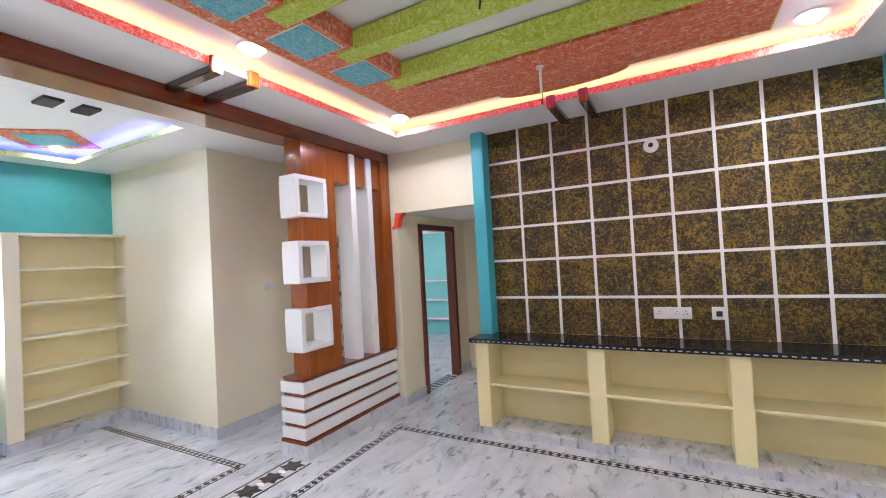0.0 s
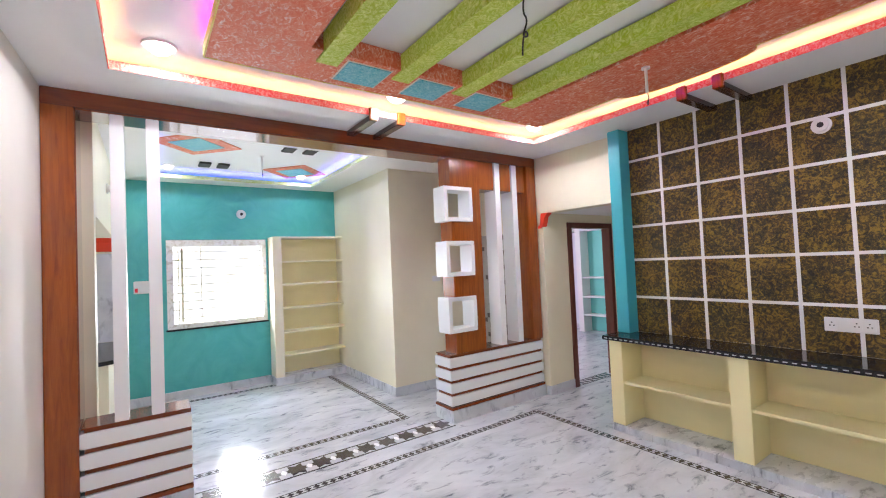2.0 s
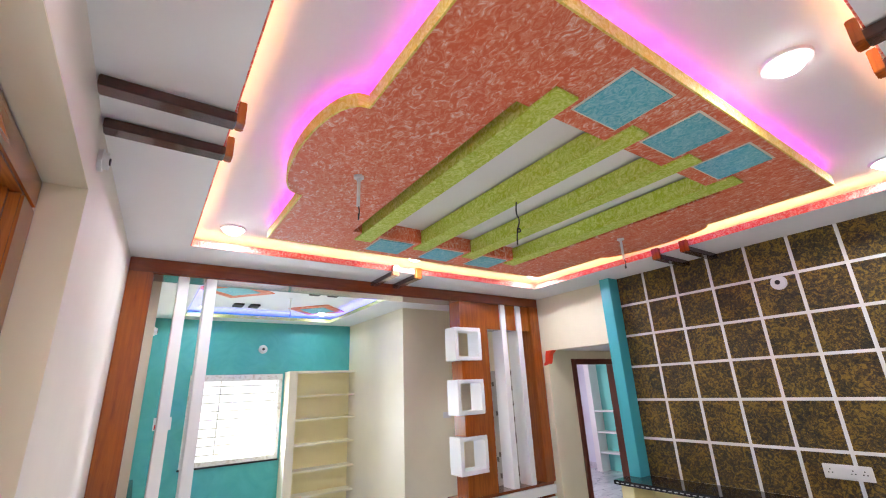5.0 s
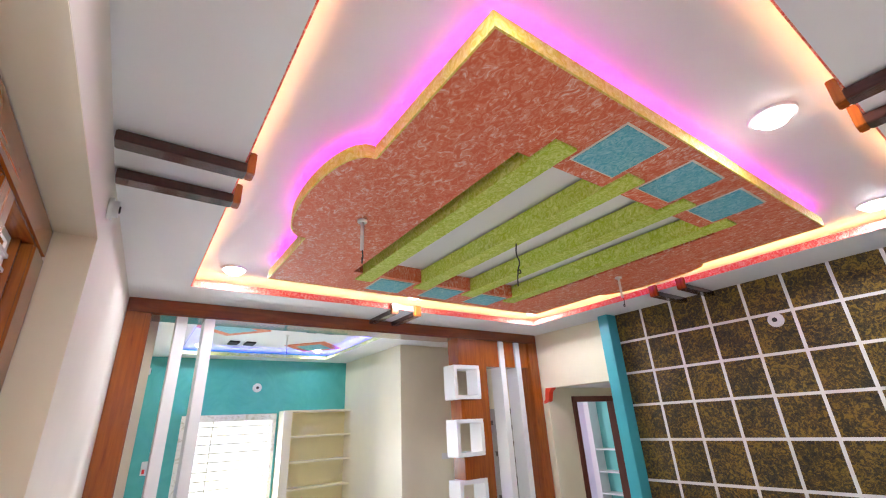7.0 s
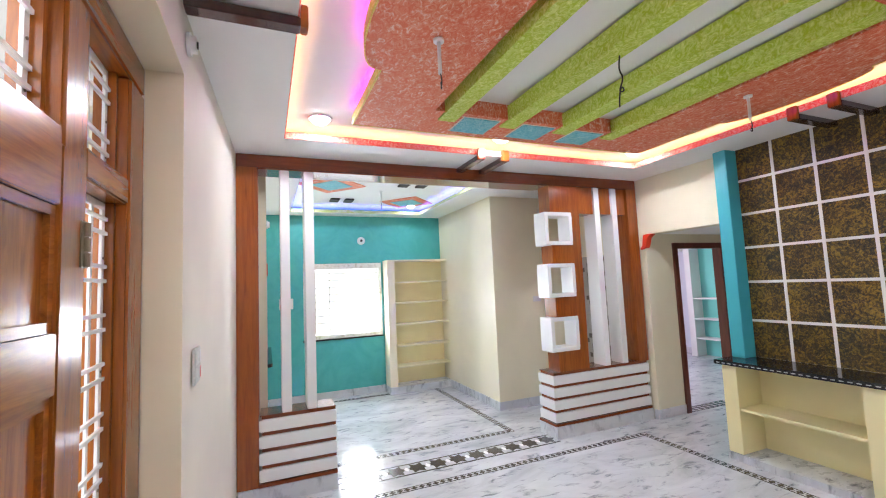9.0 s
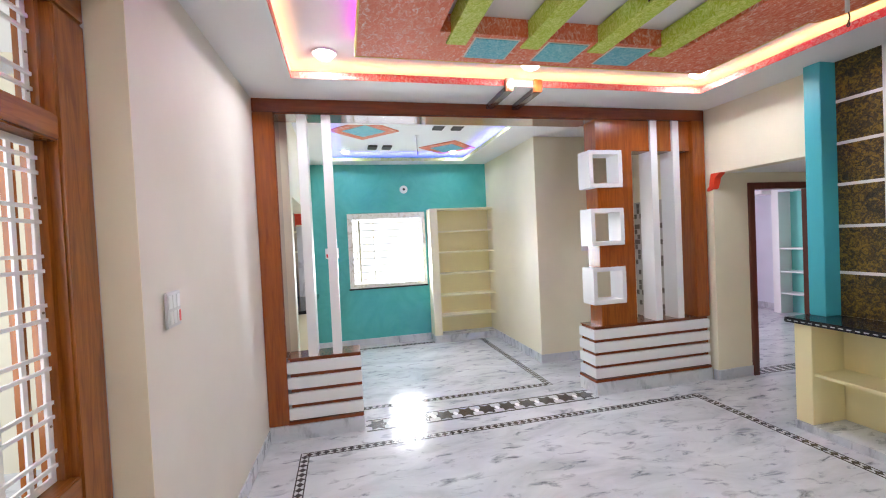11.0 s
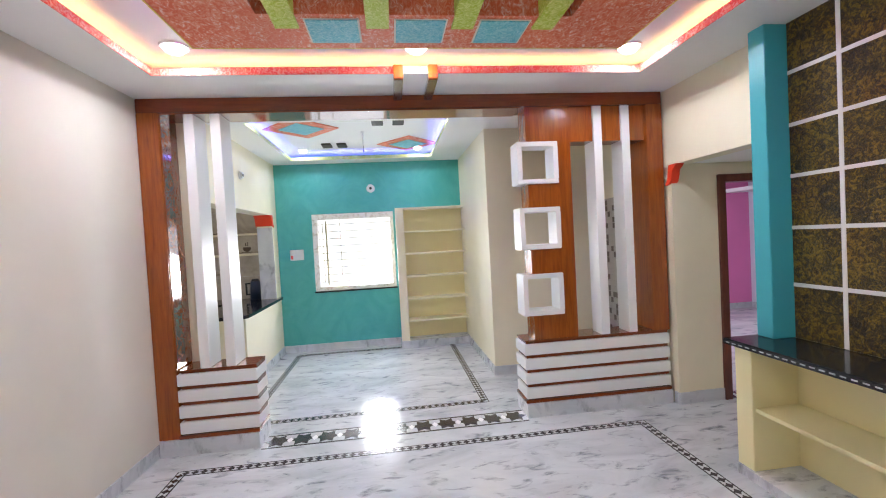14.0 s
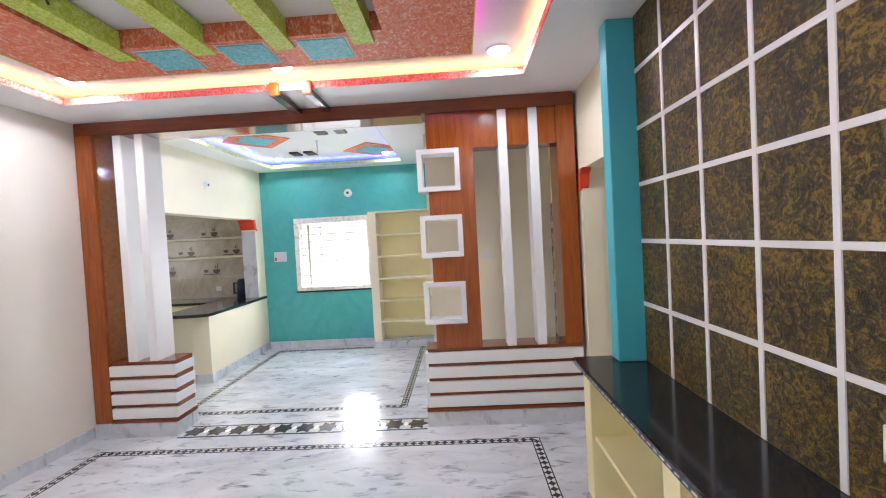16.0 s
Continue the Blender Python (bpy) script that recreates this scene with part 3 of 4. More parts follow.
unit = thing("wall_shelf_unit", (0.35, 4.2, 0), "pale yellow masonry shelf unit under the granite ledge", "shelf unit")
boxes("plinth", SKIRT, unit, (-1.13, XE - 0.001, 4.02, YN - 0.001, 0.0, 0.058), label="grey marble plinth")
boxes("back", YELLOW, unit, (-1.12, XE - 0.001, YN - 0.02, YN - 0.001, 0.058, 0.791))
for x0, x1 in ((-1.13, -1.01), (-0.18, -0.055), (0.745, 0.865), (1.66, 1.868)):
    boxes("pier", YELLOW, unit, (x0, x1, 4.032, YN - 0.021, 0.059, 0.791), bevel=0.003)
for x0, x1 in ((-1.01, -0.18), (-0.055, 0.745), (0.865, 1.66)):
    boxes("shelf", YELLOW, unit, (x0 + 0.001, x1 - 0.001, 4.05, YN - 0.021, 0.415, 0.437))


def plate(name, x0, x1, z0, z1, face, at, label, gangs, wall="y", out=-1, red=False, rows=1):
    """A switch plate on a wall, with a row of rockers or sockets. along: the wall's run; out: which way it faces."""
    c = ((x0 + x1) / 2, at, (z0 + z1) / 2) if wall == "y" else (at, (x0 + x1) / 2, (z0 + z1) / 2)
    root = thing(name, c, label, "switch plate")

    def slab(nm, a, b, u, v, d0, d1, mt, bev=0.0, lab=""):
        p, q = sorted((at + out * d0, at + out * d1))
        d = (a, b, p, q, u, v) if wall == "y" else (p, q, a, b, u, v)
        boxes(nm, mt, root, d, bevel=bev, label=lab)
    slab("cover", x0, x1, z0, z1, 0.001, 0.012, face, 0.003)
    w = (x1 - x0 - 0.02) / gangs
    rise = (z1 - z0 - 0.016) / rows
    for k, g in itertools.product(range(rows), range(gangs)):
        a, u = x0 + 0.01 + g * w, z0 + 0.008 + k * rise
        lo, hi = u + 0.006, u + rise - 0.006
        slab("rocker", a + 0.003, a + w - 0.003, lo, hi, 0.0122, 0.0155, PLASTIC, 0.001)
        if red and k == 0 and g == 0:
            slab("indicator", a + 0.004, a + 0.55 * w, lo + 0.003, hi - 0.003, 0.0156, 0.0164, REDPLASTIC, 0, "red switch")
        if gangs == 4 and g in (0, 2, 3):
            for dx, dz in ((0, 0.014), (-0.010, -0.006), (0.010, -0.006)):
                slab("socket_hole", a + w / 2 + dx - 0.0035, a + w / 2 + dx + 0.0035, (z0 + z1) / 2 + dz - 0.0035, (z0 + z1) / 2 + dz + 0.0035, 0.0156, 0.0165, BLACKP)
    return root


plate("switch_plate", 0.29, 0.55, 0.98, 1.072, PLASTIC, YN - 0.013, "white socket and switch plate on the feature wall", 4)
plate("switch_plate", 0.68, 0.775, 0.98, 1.075, PLASTIC, YN - 0.013, "small white plate with a black television socket", 1)
boxes("tv_socket", BLACKP, None, (0.705, 0.745, YN - 0.036, YN - 0.030, 1.005, 1.045), bevel=0.002)
tagged(bpy.data.objects["tv_socket"], "black square socket insert", "socket")
plate("switch_plate", -0.645, -0.505, 1.228, 1.372, PALEGREY, 0.094, "pale grey two-row switch plate with a red switch", 3, "y", 1, True, 2)
plate("switch_plate", 0.53, 0.72, 1.325, 1.475, PLASTIC, DX, "white two-row switch plate with a red switch on teal wall", 3, "x", 1, True, 2)
plate("switch_plate", 3.60, 3.72, 1.31, 1.38, PLASTIC, -3.30, "small white switch plate on cream wall", 2, "x", 1)


def junction(p, axis, out, label, r=0.045):
    """A round plastic conduit box with a dark cable hole."""
    root = thing("junction_box", p, label, "junction box", "round junction boxes")
    v = Vector({"x": (out, 0, 0), "y": (0, out, 0)}[axis])
    for nm, rad, d, ln, mt, lab in (("base", r, 0.008, 0.014, PLASTIC, ""), ("dome", r * 0.75, 0.024, 0.02, PLASTIC, ""), ("hole", r * 0.32, 0.036, 0.006, BLACKP, "dark cable hole")):
        bm = bmesh.new()
        cyl(bm, Vector(p) + v * d, rad, ln, axis, 24)
        part(nm, bm, mt, root, lab)


junction((0.345, YN - 0.002, 2.345), "y", -1, "round white plastic junction box on the feature wall", 0.055)
junction((DX + 0.001, 1.72, 2.31), "x", 1, "round white plastic junction box on the teal wall", 0.06)
junction((-0.40, 0.087, 2.575), "y", 1, "round white plastic junction box above the door")
junction((-3.67, DY0 + 0.001, 2.34), "y", 1, "round white plastic junction box on the cream wall")


def bracket(x, y0, y1, z, s, label):
    """A red S-curved corner bracket under an opening's lintel; s: which way it leans."""
    bm = bmesh.new()
    pts = [(-0.012, 0), (0.09, 0), (0.07, -0.016), (0.035, -0.045), (0.024, -0.09), (0.008, -0.14), (-0.02, -0.16), (-0.062, -0.168), (-0.062, -0.146), (-0.035, -0.122), (-0.026, -0.06)]
    lo = [bm.verts.new((x + s * a, y0, z + b)) for a, b in pts]
    hi = [bm.verts.new((x + s * a, y1, z + b)) for a, b in pts]
    bm.faces.new(lo)
    bm.faces.new(hi[::-1])
    for i in range(len(pts)):
        bm.faces.new((lo[i], lo[(i + 1) % len(pts)], hi[(i + 1) % len(pts)], hi[i]))
    return tagged(part("corner_bracket", bm, RED), label, "bracket", "red corner brackets")


bracket(-2.11, YN - 0.022, YN + 0.05, 2.049, 1, "red painted curved bracket under the hallway lintel")
bracket(-4.82, 0.16, DY0 + 0.012, 1.969, 1, "red painted curved bracket in the kitchen opening")
structure("lintel_chamfer", CREAM, (-1.21, -1.151, YN + 0.001, 4.51, 1.985, 2.049), label="cream stepped corner of the lintel", category="trim")

# ---- skirtings ----
H = 0.10
for d in ((DX + 0.0, DX + 0.012, DY0, 2.04), (DX, -3.29, DY1 - 0.012, DY1), (-3.30, -3.288, DY1 - 0.012, YN), (-3.288, PB, YN - 0.012, YN),
          (-5.06, -3.54, DY0, DY0 + 0.012), (-3.55, -3.538, 0.17, DY0), (-2.13, -2.118, 4.51, 4.785), (-2.12, -2.108, YN, 4.51), (-2.17, -2.12, YN - 0.012, YN),
          (-2.13, -2.118, 5.665, 6.0), (BW, -4.50, 8.288, 8.30), (BW, BW + 0.012, 4.51, 8.288)):
    structure("baseboard", SKIRT, (*d, 0.0, H), label="grey marble skirting", category="baseboard")

bm = bmesh.new()
prism(bm, [(XW + 0.002, YS), (DOOR0, 0.0855), (DOOR0, 0.094), (XW + 0.002, YS + 0.010)], 0.0, 0.095)
tagged(part("baseboard", bm, SKIRT), "grey marble skirting", "baseboard", "", "structure")
# thin cream lining: the yellowish light on the pale reveal, put into colour
for d in ((DOOR0, DOOR0 + 0.004, -0.039, 0.0845, 0, 2.43), (DOOR0 + 0.004, DOOR1 - 0.004, -0.039, 0.0845, 2.426, 2.4295), (DOOR1 - 0.004, DOOR1, -0.039, 0.0845, 0, 2.43)):
    structure("door_reveal", CREAM, d, label="front door reveal, yellowish light put into its cream colour", category="reveal")

# ---- floor inlays ----
def star_mesh(r, points=6, squash=1.0, h=0.002):
    bm = bmesh.new()
    pts = [((r if i % 2 == 0 else r * 0.6) * math.cos(math.pi * i / points), squash * (r if i % 2 == 0 else r * 0.6) * math.sin(math.pi * i / points)) for i in range(2 * points)]
    prism(bm, pts, 0.0008, h)
    me = bpy.data.meshes.new("star")
    bm.to_mesh(me)
    bm.free()
    me.materials.append(INLAY)
    return me


SMALL = star_mesh(0.028, 4, h=0.0030)


def inlay(name, runs, label):
    root = thing(name, (runs[0][0], runs[0][1], 0), label, "floor inlay", "", "structure")
    o = root.location
    w = 0.029
    for x0, y0, x1, y1 in runs:
        along = abs(x1 - x0) > abs(y1 - y0)
        L = abs(x1 - x0) + abs(y1 - y0)
        sx, sy = (math.copysign(1, x1 - x0), 0) if along else (0, math.copysign(1, y1 - y0))
        a0, a1 = sorted((x0, x1)), sorted((y0, y1))
        if along:
            boxes("ground_strip", INLAYW, root, (a0[0] + w, a0[1] - w, y0 - w, y0 + w, -0.002, 0.0012))
            for s in (-1, 1):
                boxes("line", INLAY, root, (a0[0] - w, a0[1] + w, y0 + s * w - 0.004, y0 + s * w + 0.004, -0.002, 0.0024))
        else:
            boxes("ground_strip", INLAYW, root, (x0 - w, x0 + w, a1[0] - w, a1[1] + w, -0.002, 0.0012))
            for s in (-1, 1):
                boxes("line", INLAY, root, (x0 + s * w - 0.004, x0 + s * w + 0.004, a1[0] - w + 0.009, a1[1] + w - 0.009, -0.002, 0.0024))
        n = int(L / 0.060)
        for i in range(n):
            st_ = new("star", SMALL)
            st_.parent = root
            st_.location = (x0 + sx * (i + 0.5) * L / n - o.x, y0 + sy * (i + 0.5) * L / n - o.y, 0)
    return root


inlay("living_inlay", [(-1.88, 0.44, -1.88, 3.86), (-1.88, 3.86, 1.56, 3.86), (-1.88, 0.44, 1.56, 0.44), (1.56, 0.44, 1.56, 3.86)], "black star border inlaid in the marble floor")
inlay("dining_inlay", [(-2.62, 0.62, -2.62, 2.76), (-2.62, 2.76, -4.86, 2.76), (-2.62, 0.62, -4.86, 0.62), (-4.86, 0.62, -4.86, 2.76)], "black star border inlaid in the dining floor")

band = thing("threshold_inlay", (-2.23, 1.95, 0), "wide black star band inlaid between the divider bases", "floor inlay", "", "structure")
boxes("ground_strip", INLAYW, band, (-2.34, -2.12, 0.90, 3.02, -0.002, 0.0012))
for x in (-2.332, -2.128):
    boxes("line", INLAY, band, (x - 0.008, x + 0.008, 0.90, 3.02, -0.002, 0.0024))


def diamond_mesh():
    bm = bmesh.new()
    prism(bm, [(0.042, 0), (0, 0.026), (-0.042, 0), (0, -0.026)], 0.0008, 0.0034)
    me = bpy.data.meshes.new("diamond")
    bm.to_mesh(me)
    bm.free()
    me.materials.append(WHITE)
    return me


BIG = star_mesh(0.101, 6, 1.0, h=0.003)
DIAM = diamond_mesh()
for i in range(11):
    s_ = new("star", BIG)
    s_.parent = band
    s_.location = (0, -1.95 + 0.995 + i * 0.193, 0)
    s_.rotation_euler[2] = radians(90)
    if i < 10:
        d_ = new("diamond", DIAM)
        d_.parent = band
        d_.location = (0, -1.95 + 0.995 + (i + 0.5) * 0.193, 0)
door_band = thing("door_inlay", (-2.2, 5.22, 0), "black patterned inlay across the bedroom threshold", "floor inlay", "", "structure")
boxes("ground_strip", INLAYW, door_band, (-2.27, -2.12, 4.85, 5.60, -0.002, 0.0012))
for x in (-2.262, -2.128):
    boxes("line", INLAY, door_band, (x - 0.008, x + 0.008, 4.85, 5.60, -0.002, 0.0024))
for i in range(8):
    boxes("block", INLAY, door_band, (-2.245, -2.145, 4.87 + i * 0.09, 4.92 + i * 0.09, -0.002, 0.003))

# ---- dining: window and shelf unit ----
win = thing("window_1", (DX, 1.43, 0.85), "white marble framed window with cream iron grille, glaring daylight", "window", "", "structure")
boxes("window_frame", SURROUND, win, (DX - 0.16, DX + 0.012, 0.86, 0.93, 0.86, 1.965), (DX - 0.16, DX + 0.012, 1.97, 2.02, 0.86, 1.965), (DX - 0.16, DX + 0.012, 0.93, 1.97, 1.885, 1.965), (DX - 0.16, DX + 0.012, 0.93, 1.97, 0.86, 0.915), label="veined marble surround")
boxes("window_sill", GRANITE, win, (DX - 0.17, DX + 0.03, 0.845, 2.03, 0.838, 0.859), bevel=0.003, label="dark stone sill")
for i in range(9):
    z = 0.98 + i * 0.105
    boxes("grille_bar", BEIGEIRON, win, (DX - 0.09, DX - 0.078, 0.931, 1.969, z - 0.0055, z + 0.0055))
for y in (0.99, 1.24):
    boxes("grille_upright", BEIGEIRON, win, (DX - 0.077, DX - 0.067, y - 0.005, y + 0.005, 0.916, 1.884))
boxes("shutter_edge", BEIGEIRON, win, (DX - 0.14, DX - 0.11, 1.02, 1.045, 0.93, 1.87), label="dark shutter edge")

su = thing("built_in_shelves", (-4.94, 2.53, 0), "cream masonry shelves, empty, beside the dining window", "shelf unit")
SX = -4.80
boxes("plinth", SKIRT, su, (DX + 0.001, SX + 0.012, 2.045, DY1 - 0.013, 0.0, 0.10), label="grey marble plinth")
boxes("stile", CREAM, su, (DX + 0.001, SX, 2.05, 2.165, 0.101, 1.99), bevel=0.003)
boxes("back", YELLOW, su, (DX + 0.001, DX + 0.012, 2.166, DY1 - 0.001, 0.101, 1.99))
boxes("top", CREAM, su, (DX + 0.013, SX, 2.166, DY1 - 0.001, 1.965, 1.99))
for z in (0.365, 0.672, 0.995, 1.318, 1.635):
    boxes("shelf", EDGE, su, (DX + 0.013, SX - 0.01, 2.166, DY1 - 0.001, z, z + 0.022))

# ---- wash area tiles on the end wall ----
mos = thing("mosaic_panel", (-3.0, YN, 1.1), "grey mosaic tile panel in the wash area", "wall tiles", "", "structure")
boxes("backing", MOSA, mos, (-3.287, -2.70, YN - 0.008, YN - 0.001, 0.35, 1.87))
rnd = random.Random(5)
mos_mesh = {}
for i in range(12):
    for k in range(24):
        dark = (i + 2 * k + rnd.randrange(2)) % 3 == 0
        if dark not in mos_mesh:
            b_ = bmesh.new()
            box(b_, -0.0215, 0.0215, -0.003, 0.003, -0.028, 0.028)
            me = bpy.data.meshes.new("tile")
            b_.to_mesh(me)
            b_.free()
            me.materials.append(MOSB if dark else MOSA)
            mos_mesh[dark] = me
        ob = new("tile", mos_mesh[dark])
        ob.parent = mos
        ob.location = (-3.26 + i * 0.048 + 3.0, -0.0115, 0.385 + k * 0.0625 - 1.1)

# ---- kitchen ----
KX0 = DX + 0.014
kc = thing("kitchen_counter", (-4.2, 0.27, 0.79), "dark granite breakfast counter on the cream half wall", "counter")
bm = bmesh.new()
end = [(-3.52 + 0.09 * math.sin(a), 0.12 - 0.30 * math.cos(a)) for a in [math.pi * i / 10 for i in range(11)]]
prism(bm, [(KX0, -0.18), *end, (-4.97, 0.42), (-4.97, DY0 + 0.001), (-4.819, DY0 + 0.001), (-4.819, 0.168), (KX0, 0.168)], 0.792, 0.828)
part("slab", bm, GRANITE, kc)
structure("counter_end_wall", CREAM, (-3.66, -3.55, -0.14, 0.169, 0, 0.791), label="cream end wall under the counter")
structure("kitchen_jamb_tiles", SKIRT, (-4.819, -4.812, 0.172, DY0 + 0.006, 0.83, 1.80), label="grey marble tiles lining the jamb", category="tiles")
KX = DX + 0.013
kb = thing("kitchen_worktop", (-4.8, -0.8, 0), "black granite worktop along the tiled kitchen wall", "worktop")
boxes("slab", GRANITE, kb, (KX, -4.50, -1.849, -0.185, 0.795, 0.829), bevel=0.004)
boxes("support", YELLOW, kb, (KX, -4.56, -1.84, -0.2, 0.0, 0.40), (KX, -4.56, -1.84, -0.2, 0.42, 0.794))
for z in (1.435, 1.715):
    tagged(boxes("kitchen_shelf", CREAM, None, (KX, -4.83, -1.849, 0.165, z, z + 0.025)), "cream stone shelf on the kitchen wall", "shelf", "kitchen shelves")
structure("kitchen_tile_joint", SKIRT, *[(KX - 0.001, KX + 0.0015, -1.85, 0.169, z, z + 0.004) for z in (1.14, 1.74, 2.04)], label="pale joints between kitchen wall tiles", category="tile joint")


def cup_tile(cy, cz, s):
    """Printed cups on a wall tile: bowl, saucer, steam."""
    root = thing("tile_motif", (KX, cy, cz), "brown printed cup motif on a kitchen tile", "tile print", "kitchen tile prints", "structure")
    x0, x1 = KX - 0.001, KX + 0.003
    for dy, w in ((-0.085, 0.035), (0.08, 0.055)):
        bm = bmesh.new()
        cyl(bm, (KX + 0.001, cy + s * dy, cz), w * s, 0.004, "x", 14)
        bmesh.ops.bisect_plane(bm, geom=bm.verts[:] + bm.edges[:] + bm.faces[:], plane_co=(0, 0, cz + 0.012), plane_no=(0, 0, 1), clear_outer=True)
        part("cup", bm, MOTIF, root)
        boxes("saucer", MOTIF, root, (x0, x1, cy + s * (dy - 1.3 * w), cy + s * (dy + 1.3 * w), cz - s * 0.065, cz - s * 0.055))
    boxes("steam", MOTIF, root, (x0, x1, cy + s * 0.06, cy + s * 0.075, cz + s * 0.03, cz + s * 0.07), (x0, x1, cy + s * 0.09, cy + s * 0.10, cz + s * 0.025, cz + s * 0.085))
    boxes("spoon", MOTIF, root, (x0, x1, cy - s * 0.04, cy + s * 0.02, cz - s * 0.07, cz - s * 0.06))


for cy, cz in ((-0.46, 1.25), (-1.15, 1.25), (-0.84, 1.54), (-0.13, 1.54), (-0.46, 1.82), (-1.15, 1.82), (-1.5, 1.54)):
    cup_tile(cy, cz, 1.0)
plate("switch_plate", -0.40, -0.32, 0.93, 1.0, PLASTIC, KX, "small white socket plate on kitchen tiles", 1, "x", 1)
JX, JY = -4.90, 0.08
kt = thing("kitchen_jug", (JX, JY, 0.828), "dark navy jug with a handle on the counter", "jug")
bm = bmesh.new()
cyl(bm, (JX, JY, 0.955), 0.075, 0.25, seg=24, r2=0.06)
part("body", bm, NAVY, kt, smooth=True)
bm = bmesh.new()
cyl(bm, (JX, JY, 1.095), 0.055, 0.03, seg=24, r2=0.04)
part("lid", bm, BLACKP, kt)
boxes("handle", BLACKP, kt, (JX - 0.012, JX + 0.012, JY - 0.13, JY - 0.11, 0.89, 1.06), (JX - 0.012, JX + 0.012, JY - 0.11, JY - 0.055, 1.04, 1.06), (JX - 0.012, JX + 0.012, JY - 0.11, JY - 0.06, 0.89, 0.91))

# ---- hallway and bedroom ----
dr = thing("door_1", (-2.2, 5.22, 0), "dark red-brown wooden frame of the open bedroom doorway", "door frame", "", "structure")
boxes("jamb", FRAME, dr, (-2.22, -2.105, 4.785, 4.85, 0, 1.955), bevel=0.003)
boxes("jamb", FRAME, dr, (-2.22, -2.105, 5.60, 5.665, 0, 1.955), bevel=0.003)
boxes("lintel", FRAME, dr, (-2.22, -2.105, 4.851, 5.599, 1.89, 1.955), bevel=0.003)
dr2 = thing("door_2", (-1.46, 6.02, 0), "closed dark wooden door at the end of the hallway", "door", "", "structure")
boxes("jamb", FRAME, dr2, (-1.92, -1.85, 5.985, 6.079, 0, 1.97), bevel=0.003)
boxes("lintel", FRAME, dr2, (-1.849, -1.0, 5.985, 6.079, 1.90, 1.97), bevel=0.003)
boxes("leaf", FRAME, dr2, (-1.849, -1.0, 6.03, 6.06, 0, 1.899))
ms = thing("bedroom_shelves", (-3.3, 8.15, 0), "mint green bedroom wall shelves with white edges", "shelf unit")
boxes("back", MINT, ms, (-4.38, -2.272, 8.26, 8.298, 0, 2.3))
boxes("stile", WHITE, ms, (-4.50, -4.38, 8.0, 8.298, 0, 2.3), label="white stile")
for z in (0.33, 0.70, 1.09):
    boxes("shelf", WHITE, ms, (-4.379, -2.272, 8.02, 8.259, z, z + 0.028), label="white shelf")
boxes("top", LILAC, ms, (-4.379, -2.272, 8.0, 8.259, 2.06, 2.3))
tagged(boxes("bedroom_loft", WHITE, None, (BW + 0.001, -4.501, 7.8, 8.299, 2.05, 2.11)), "white loft slab in the bedroom", "loft")
plate("switch_plate", 6.62, 6.74, 1.10, 1.20, PLASTIC, BW, "white switch plate on the pink wall", 2, "x", 1)

# ---- front door assembly ----
fd = thing("door_3", (0.55, -0.08, 0), "varnished teak front door with barred sidelight and transom", "door", "", "structure")
F0, F1 = -0.135, -0.04
for x0, x1, z1 in ((DOOR0 + 0.002, -0.185, 2.315), (0.165, 0.30, 2.315), (1.305, DOOR1 - 0.002, 2.315)):
    boxes("post", TEAK, fd, (x0, x1, F0, F1, 0, z1), bevel=0.008)
boxes("head", TEAKH, fd, (DOOR0 + 0.002, DOOR1 - 0.002, F0, F1, 2.316, 2.428), bevel=0.008)
for x0, x1 in ((-0.184, 0.164), (0.301, 1.304)):
    boxes("transom_bar", TEAKH, fd, (x0, x1, F0, F1 - 0.002, 1.885, 1.97), bevel=0.006)
boxes("sill", TEAKH, fd, (-0.184, 0.164, F0, F1 - 0.002, 0.76, 0.85), bevel=0.006)
boxes("apron_panel", TEAK, fd, (-0.184, 0.164, F0 + 0.02, F1 - 0.03, 0.0, 0.759), bevel=0.006)
# rebates round the glazing
for x0, x1, z0, z1 in ((-0.184, 0.164, 0.851, 1.884), (-0.184, 0.164, 1.971, 2.315), (0.301, 1.304, 1.971, 2.315)):
    boxes("rebate", TEAK, fd, (x0, x0 + 0.02, F0, F1 - 0.035, z0, z1), (x1 - 0.02, x1, F0, F1 - 0.035, z0, z1), label="stepped rebate")


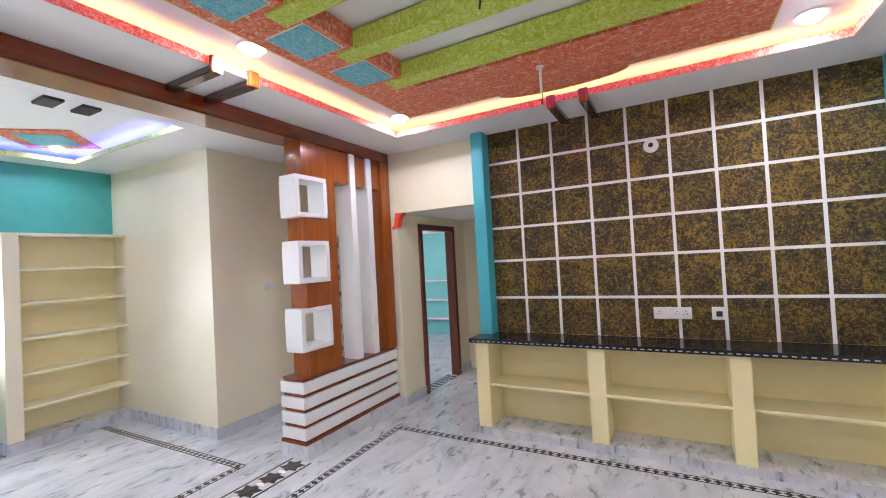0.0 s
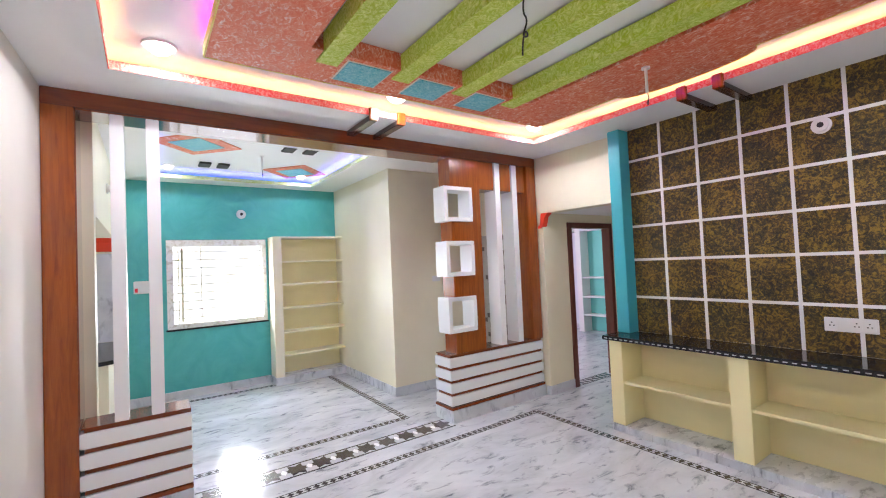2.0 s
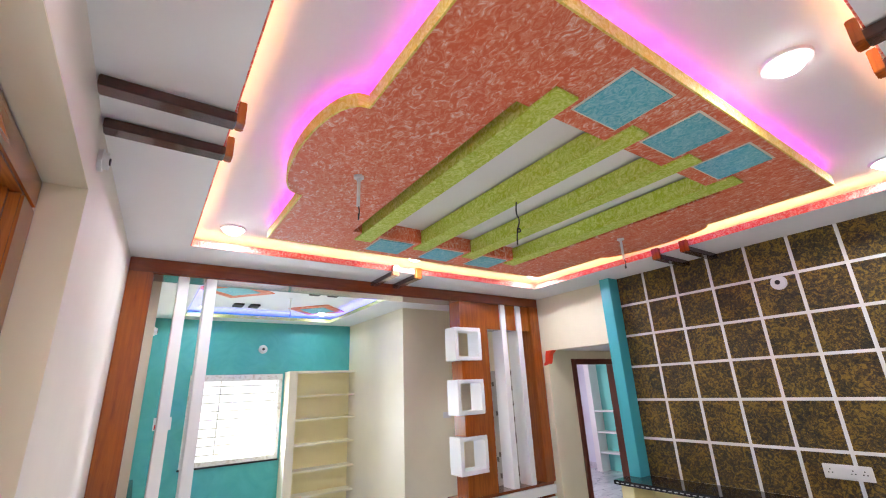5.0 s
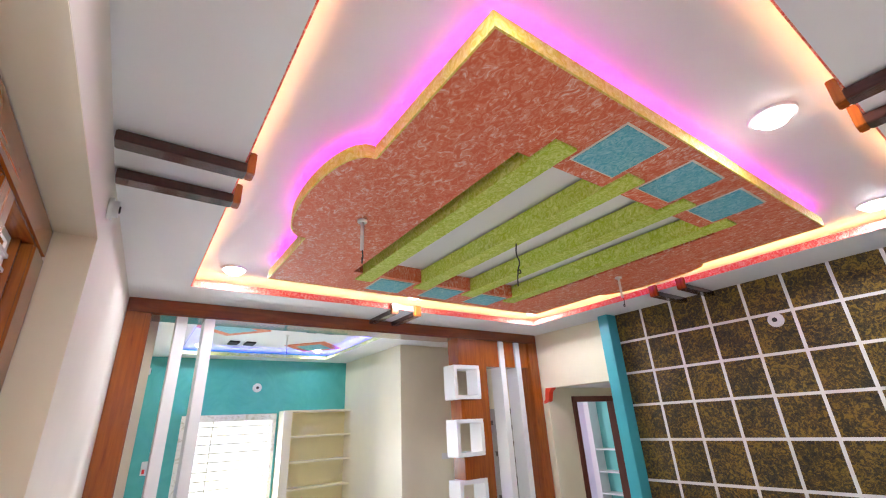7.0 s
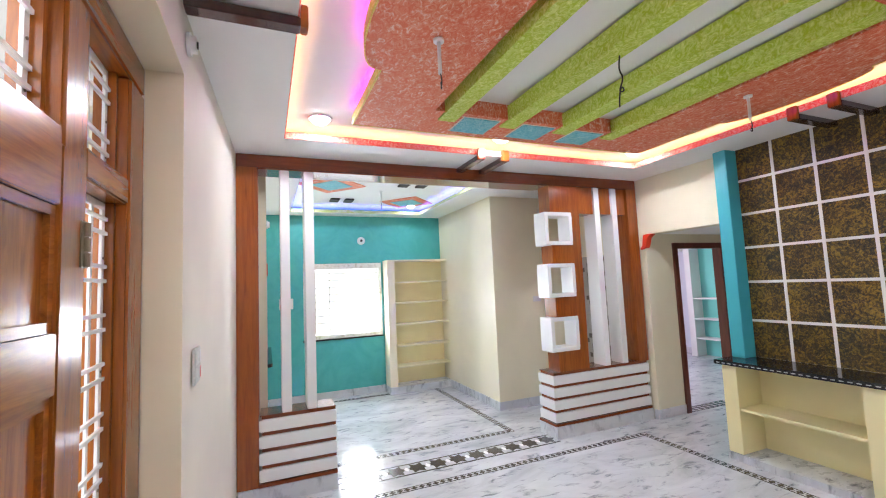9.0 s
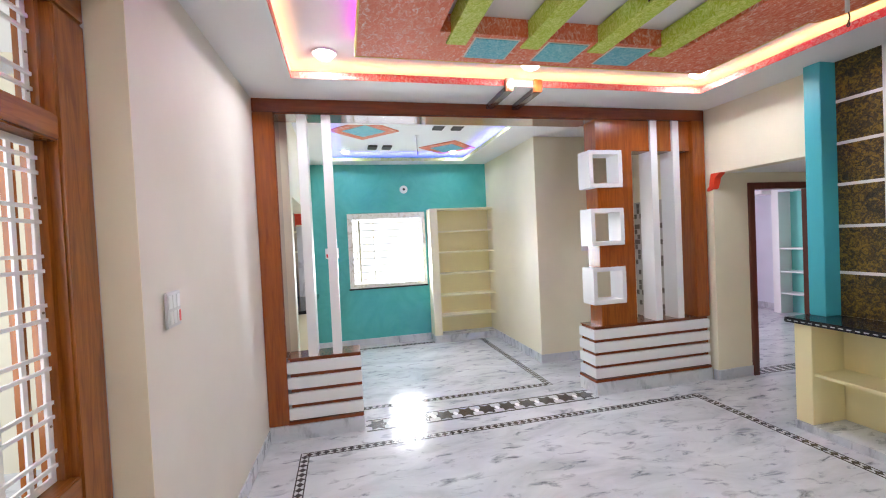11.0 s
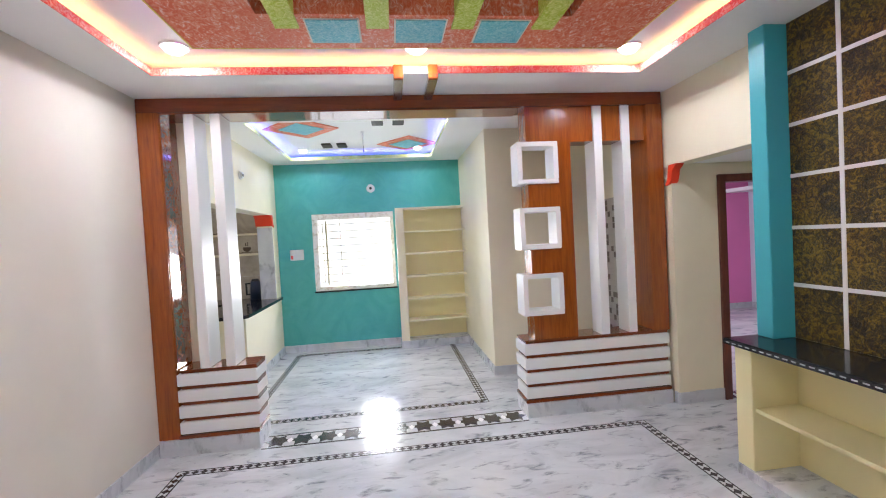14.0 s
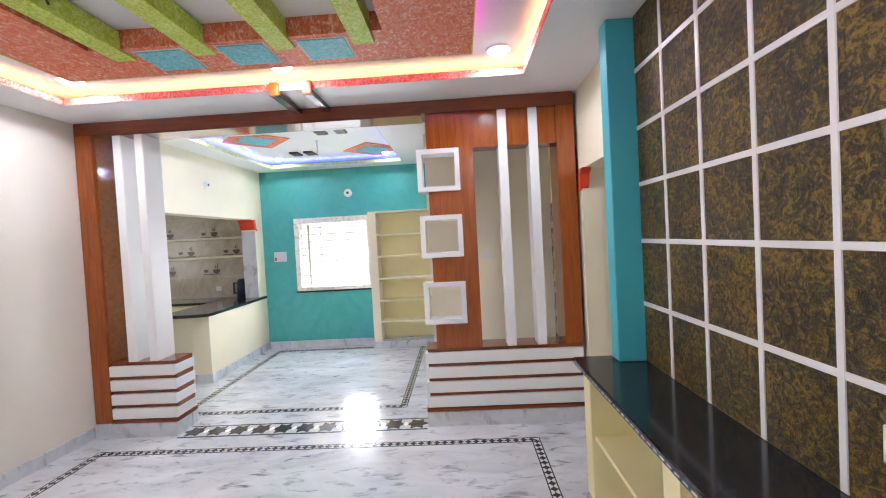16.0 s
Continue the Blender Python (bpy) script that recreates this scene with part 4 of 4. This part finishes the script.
def door_leaf(x0, x1, hinge_x):
    """One panelled leaf: stiles, rails, sunk fields and mouldings."""
    y0, y1, s = -0.075, -0.028, 0.13
    leaf = boxes("leaf", TEAK, fd, (x0, x0 + s, y0, y1, 0.008, 1.92), (x1 - s, x1, y0, y1, 0.008, 1.92), bevel=0.004, label="panelled teak leaf")
    a, b = x0 + s + 0.001, x1 - s - 0.001
    for z0, z1 in ((0.008, 0.22), (0.72, 0.86), (1.395, 1.52), (1.785, 1.92)):
        boxes("rail", TEAKH, leaf, (a, b, y0 + 0.001, y1 - 0.001, z0, z1), bevel=0.003)
    for z0, z1 in ((0.221, 0.719), (0.861, 1.394), (1.521, 1.784)):
        boxes("field", TEAK, leaf, (a, b, y0 + 0.006, y1 - 0.022, z0, z1))
        w = 0.022
        boxes("moulding", TEAKH, leaf, (a, a + w, y1 - 0.022, y1 - 0.010, z0, z1), (b - w, b, y1 - 0.022, y1 - 0.010, z0, z1),
              (a + w, b - w, y1 - 0.022, y1 - 0.010, z0, z0 + w), (a + w, b - w, y1 - 0.022, y1 - 0.010, z1 - w, z1))
    for z in (0.35, 1.0, 1.66):
        bm = bmesh.new()
        for k in range(3):
            cyl(bm, (hinge_x, y1 + 0.006, z + 0.018 + 0.036 * k), 0.008, 0.032, seg=12)
        box(bm, hinge_x - 0.022, hinge_x + 0.022, y1, y1 + 0.003, z, z + 0.11)
        part("hinge", bm, SCREW, leaf, "dark brass hinge")
    return leaf


first = door_leaf(0.205, 0.752, 0.215)
second = door_leaf(0.756, 1.303, 1.29)
bm = bmesh.new()
cyl(bm, (0.66, -0.022, 1.10), 0.024, 0.010, "y", 20)
cyl(bm, (0.66, -0.005, 1.10), 0.010, 0.040, "y", 14)
cyl(bm, (0.62, 0.012, 1.10), 0.010, 0.11, "x", 14)
part("handle", bm, SCREW, first, "dark metal lever handle")


def iron_grille(x0, x1, z0, z1, pairs, uprights):
    """White flat-iron frame with uprights and pairs of cross bars."""
    y0, y1 = -0.105, -0.097
    e = 0.022
    boxes("grille_frame", IRON, fd, (x0, x0 + e, y0, y1, z0, z1), (x1 - e, x1, y0, y1, z0, z1), (x0 + e, x1 - e, y0, y1, z0, z0 + e), (x0 + e, x1 - e, y0, y1, z1 - e, z1), label="white iron frame")
    for i in range(pairs):
        z = z0 + (i + 0.5) * (z1 - z0) / pairs
        for dz in (-0.022, 0.022):
            boxes("grille_bar", IRON, fd, (x0 + 0.004, x1 - 0.004, y1, y1 + 0.009, z + dz - 0.0055, z + dz + 0.0055), label="white iron bar")
    for j in range(uprights):
        x = x0 + (j + 1) * (x1 - x0) / (uprights + 1)
        boxes("grille_upright", IRON, fd, (x - 0.009, x + 0.009, y0 + 0.001, y1 - 0.0005, z0 + e, z1 - e), label="white iron flat")
    for k in range(3):
        z = z0 + (k + 0.5) * (z1 - z0) / 3
        bm = bmesh.new()
        cyl(bm, (x0 + e / 2, y1 + 0.001, z), 0.004, 0.004, "y", 8)
        part("screw", bm, SCREW, fd, "dark screw head")


iron_grille(-0.163, 0.143, 0.852, 1.883, 7, 2)
iron_grille(-0.163, 0.143, 1.972, 2.314, 2, 1)
iron_grille(0.322, 1.283, 1.972, 2.314, 2, 3)
# casement stiles outside the bars
for x, z0, z1 in ((-0.09, 0.852, 1.883), (0.06, 0.852, 1.883), (-0.05, 1.972, 2.314), (0.50, 1.972, 2.314), (0.95, 1.972, 2.314)):
    boxes("casement_stile", TEAK, fd, (x - 0.013, x + 0.013, F0 + 0.001, F0 + 0.024, z0, z1))

# ---- bright outdoors: added glowing backdrop sheets ----
for nm, d in (("backdrop_west", (-7.6, -7.55, -3.0, 6.0, -0.15, 4.5)), ("backdrop_south", (-4.0, 6.0, -3.05, -3.0, -0.15, 4.5))):
    tagged(boxes(nm, DAY, None, d), "glowing white sheet standing in for the daylight outside", "backdrop", "", "structure")

# ---- feature wall pieces ----
cache = {}
for i in range(9):
    for k in range(6):
        w = GX[i + 1] - GX[i] - 0.0225
        h = GZ[k + 1] - GZ[k] - 0.0225
        if i in (0, 8):
            w += 0.0125
        if k in (0, 5):
            h += 0.0125
        cx = (GX[i] + GX[i + 1]) / 2 - (0.006 if i == 0 else 0) + (0.006 if i == 8 else 0)
        cz = (GZ[k] + GZ[k + 1]) / 2 - (0.006 if k == 0 else 0) + (0.006 if k == 5 else 0)
        key = (round(w, 3), round(h, 3))
        if key not in cache:
            b_ = bmesh.new()
            box(b_, -w / 2, w / 2, -0.003, 0.003, -h / 2, h / 2)
            me = bpy.data.meshes.new("panel")
            b_.to_mesh(me)
            b_.free()
            me.materials.append(GOLD)
            cache[key] = me
        ob = new("panel", cache[key])
        ob.parent = grid
        ob.location = (cx - 0.34, -0.0045, cz - 0.83)
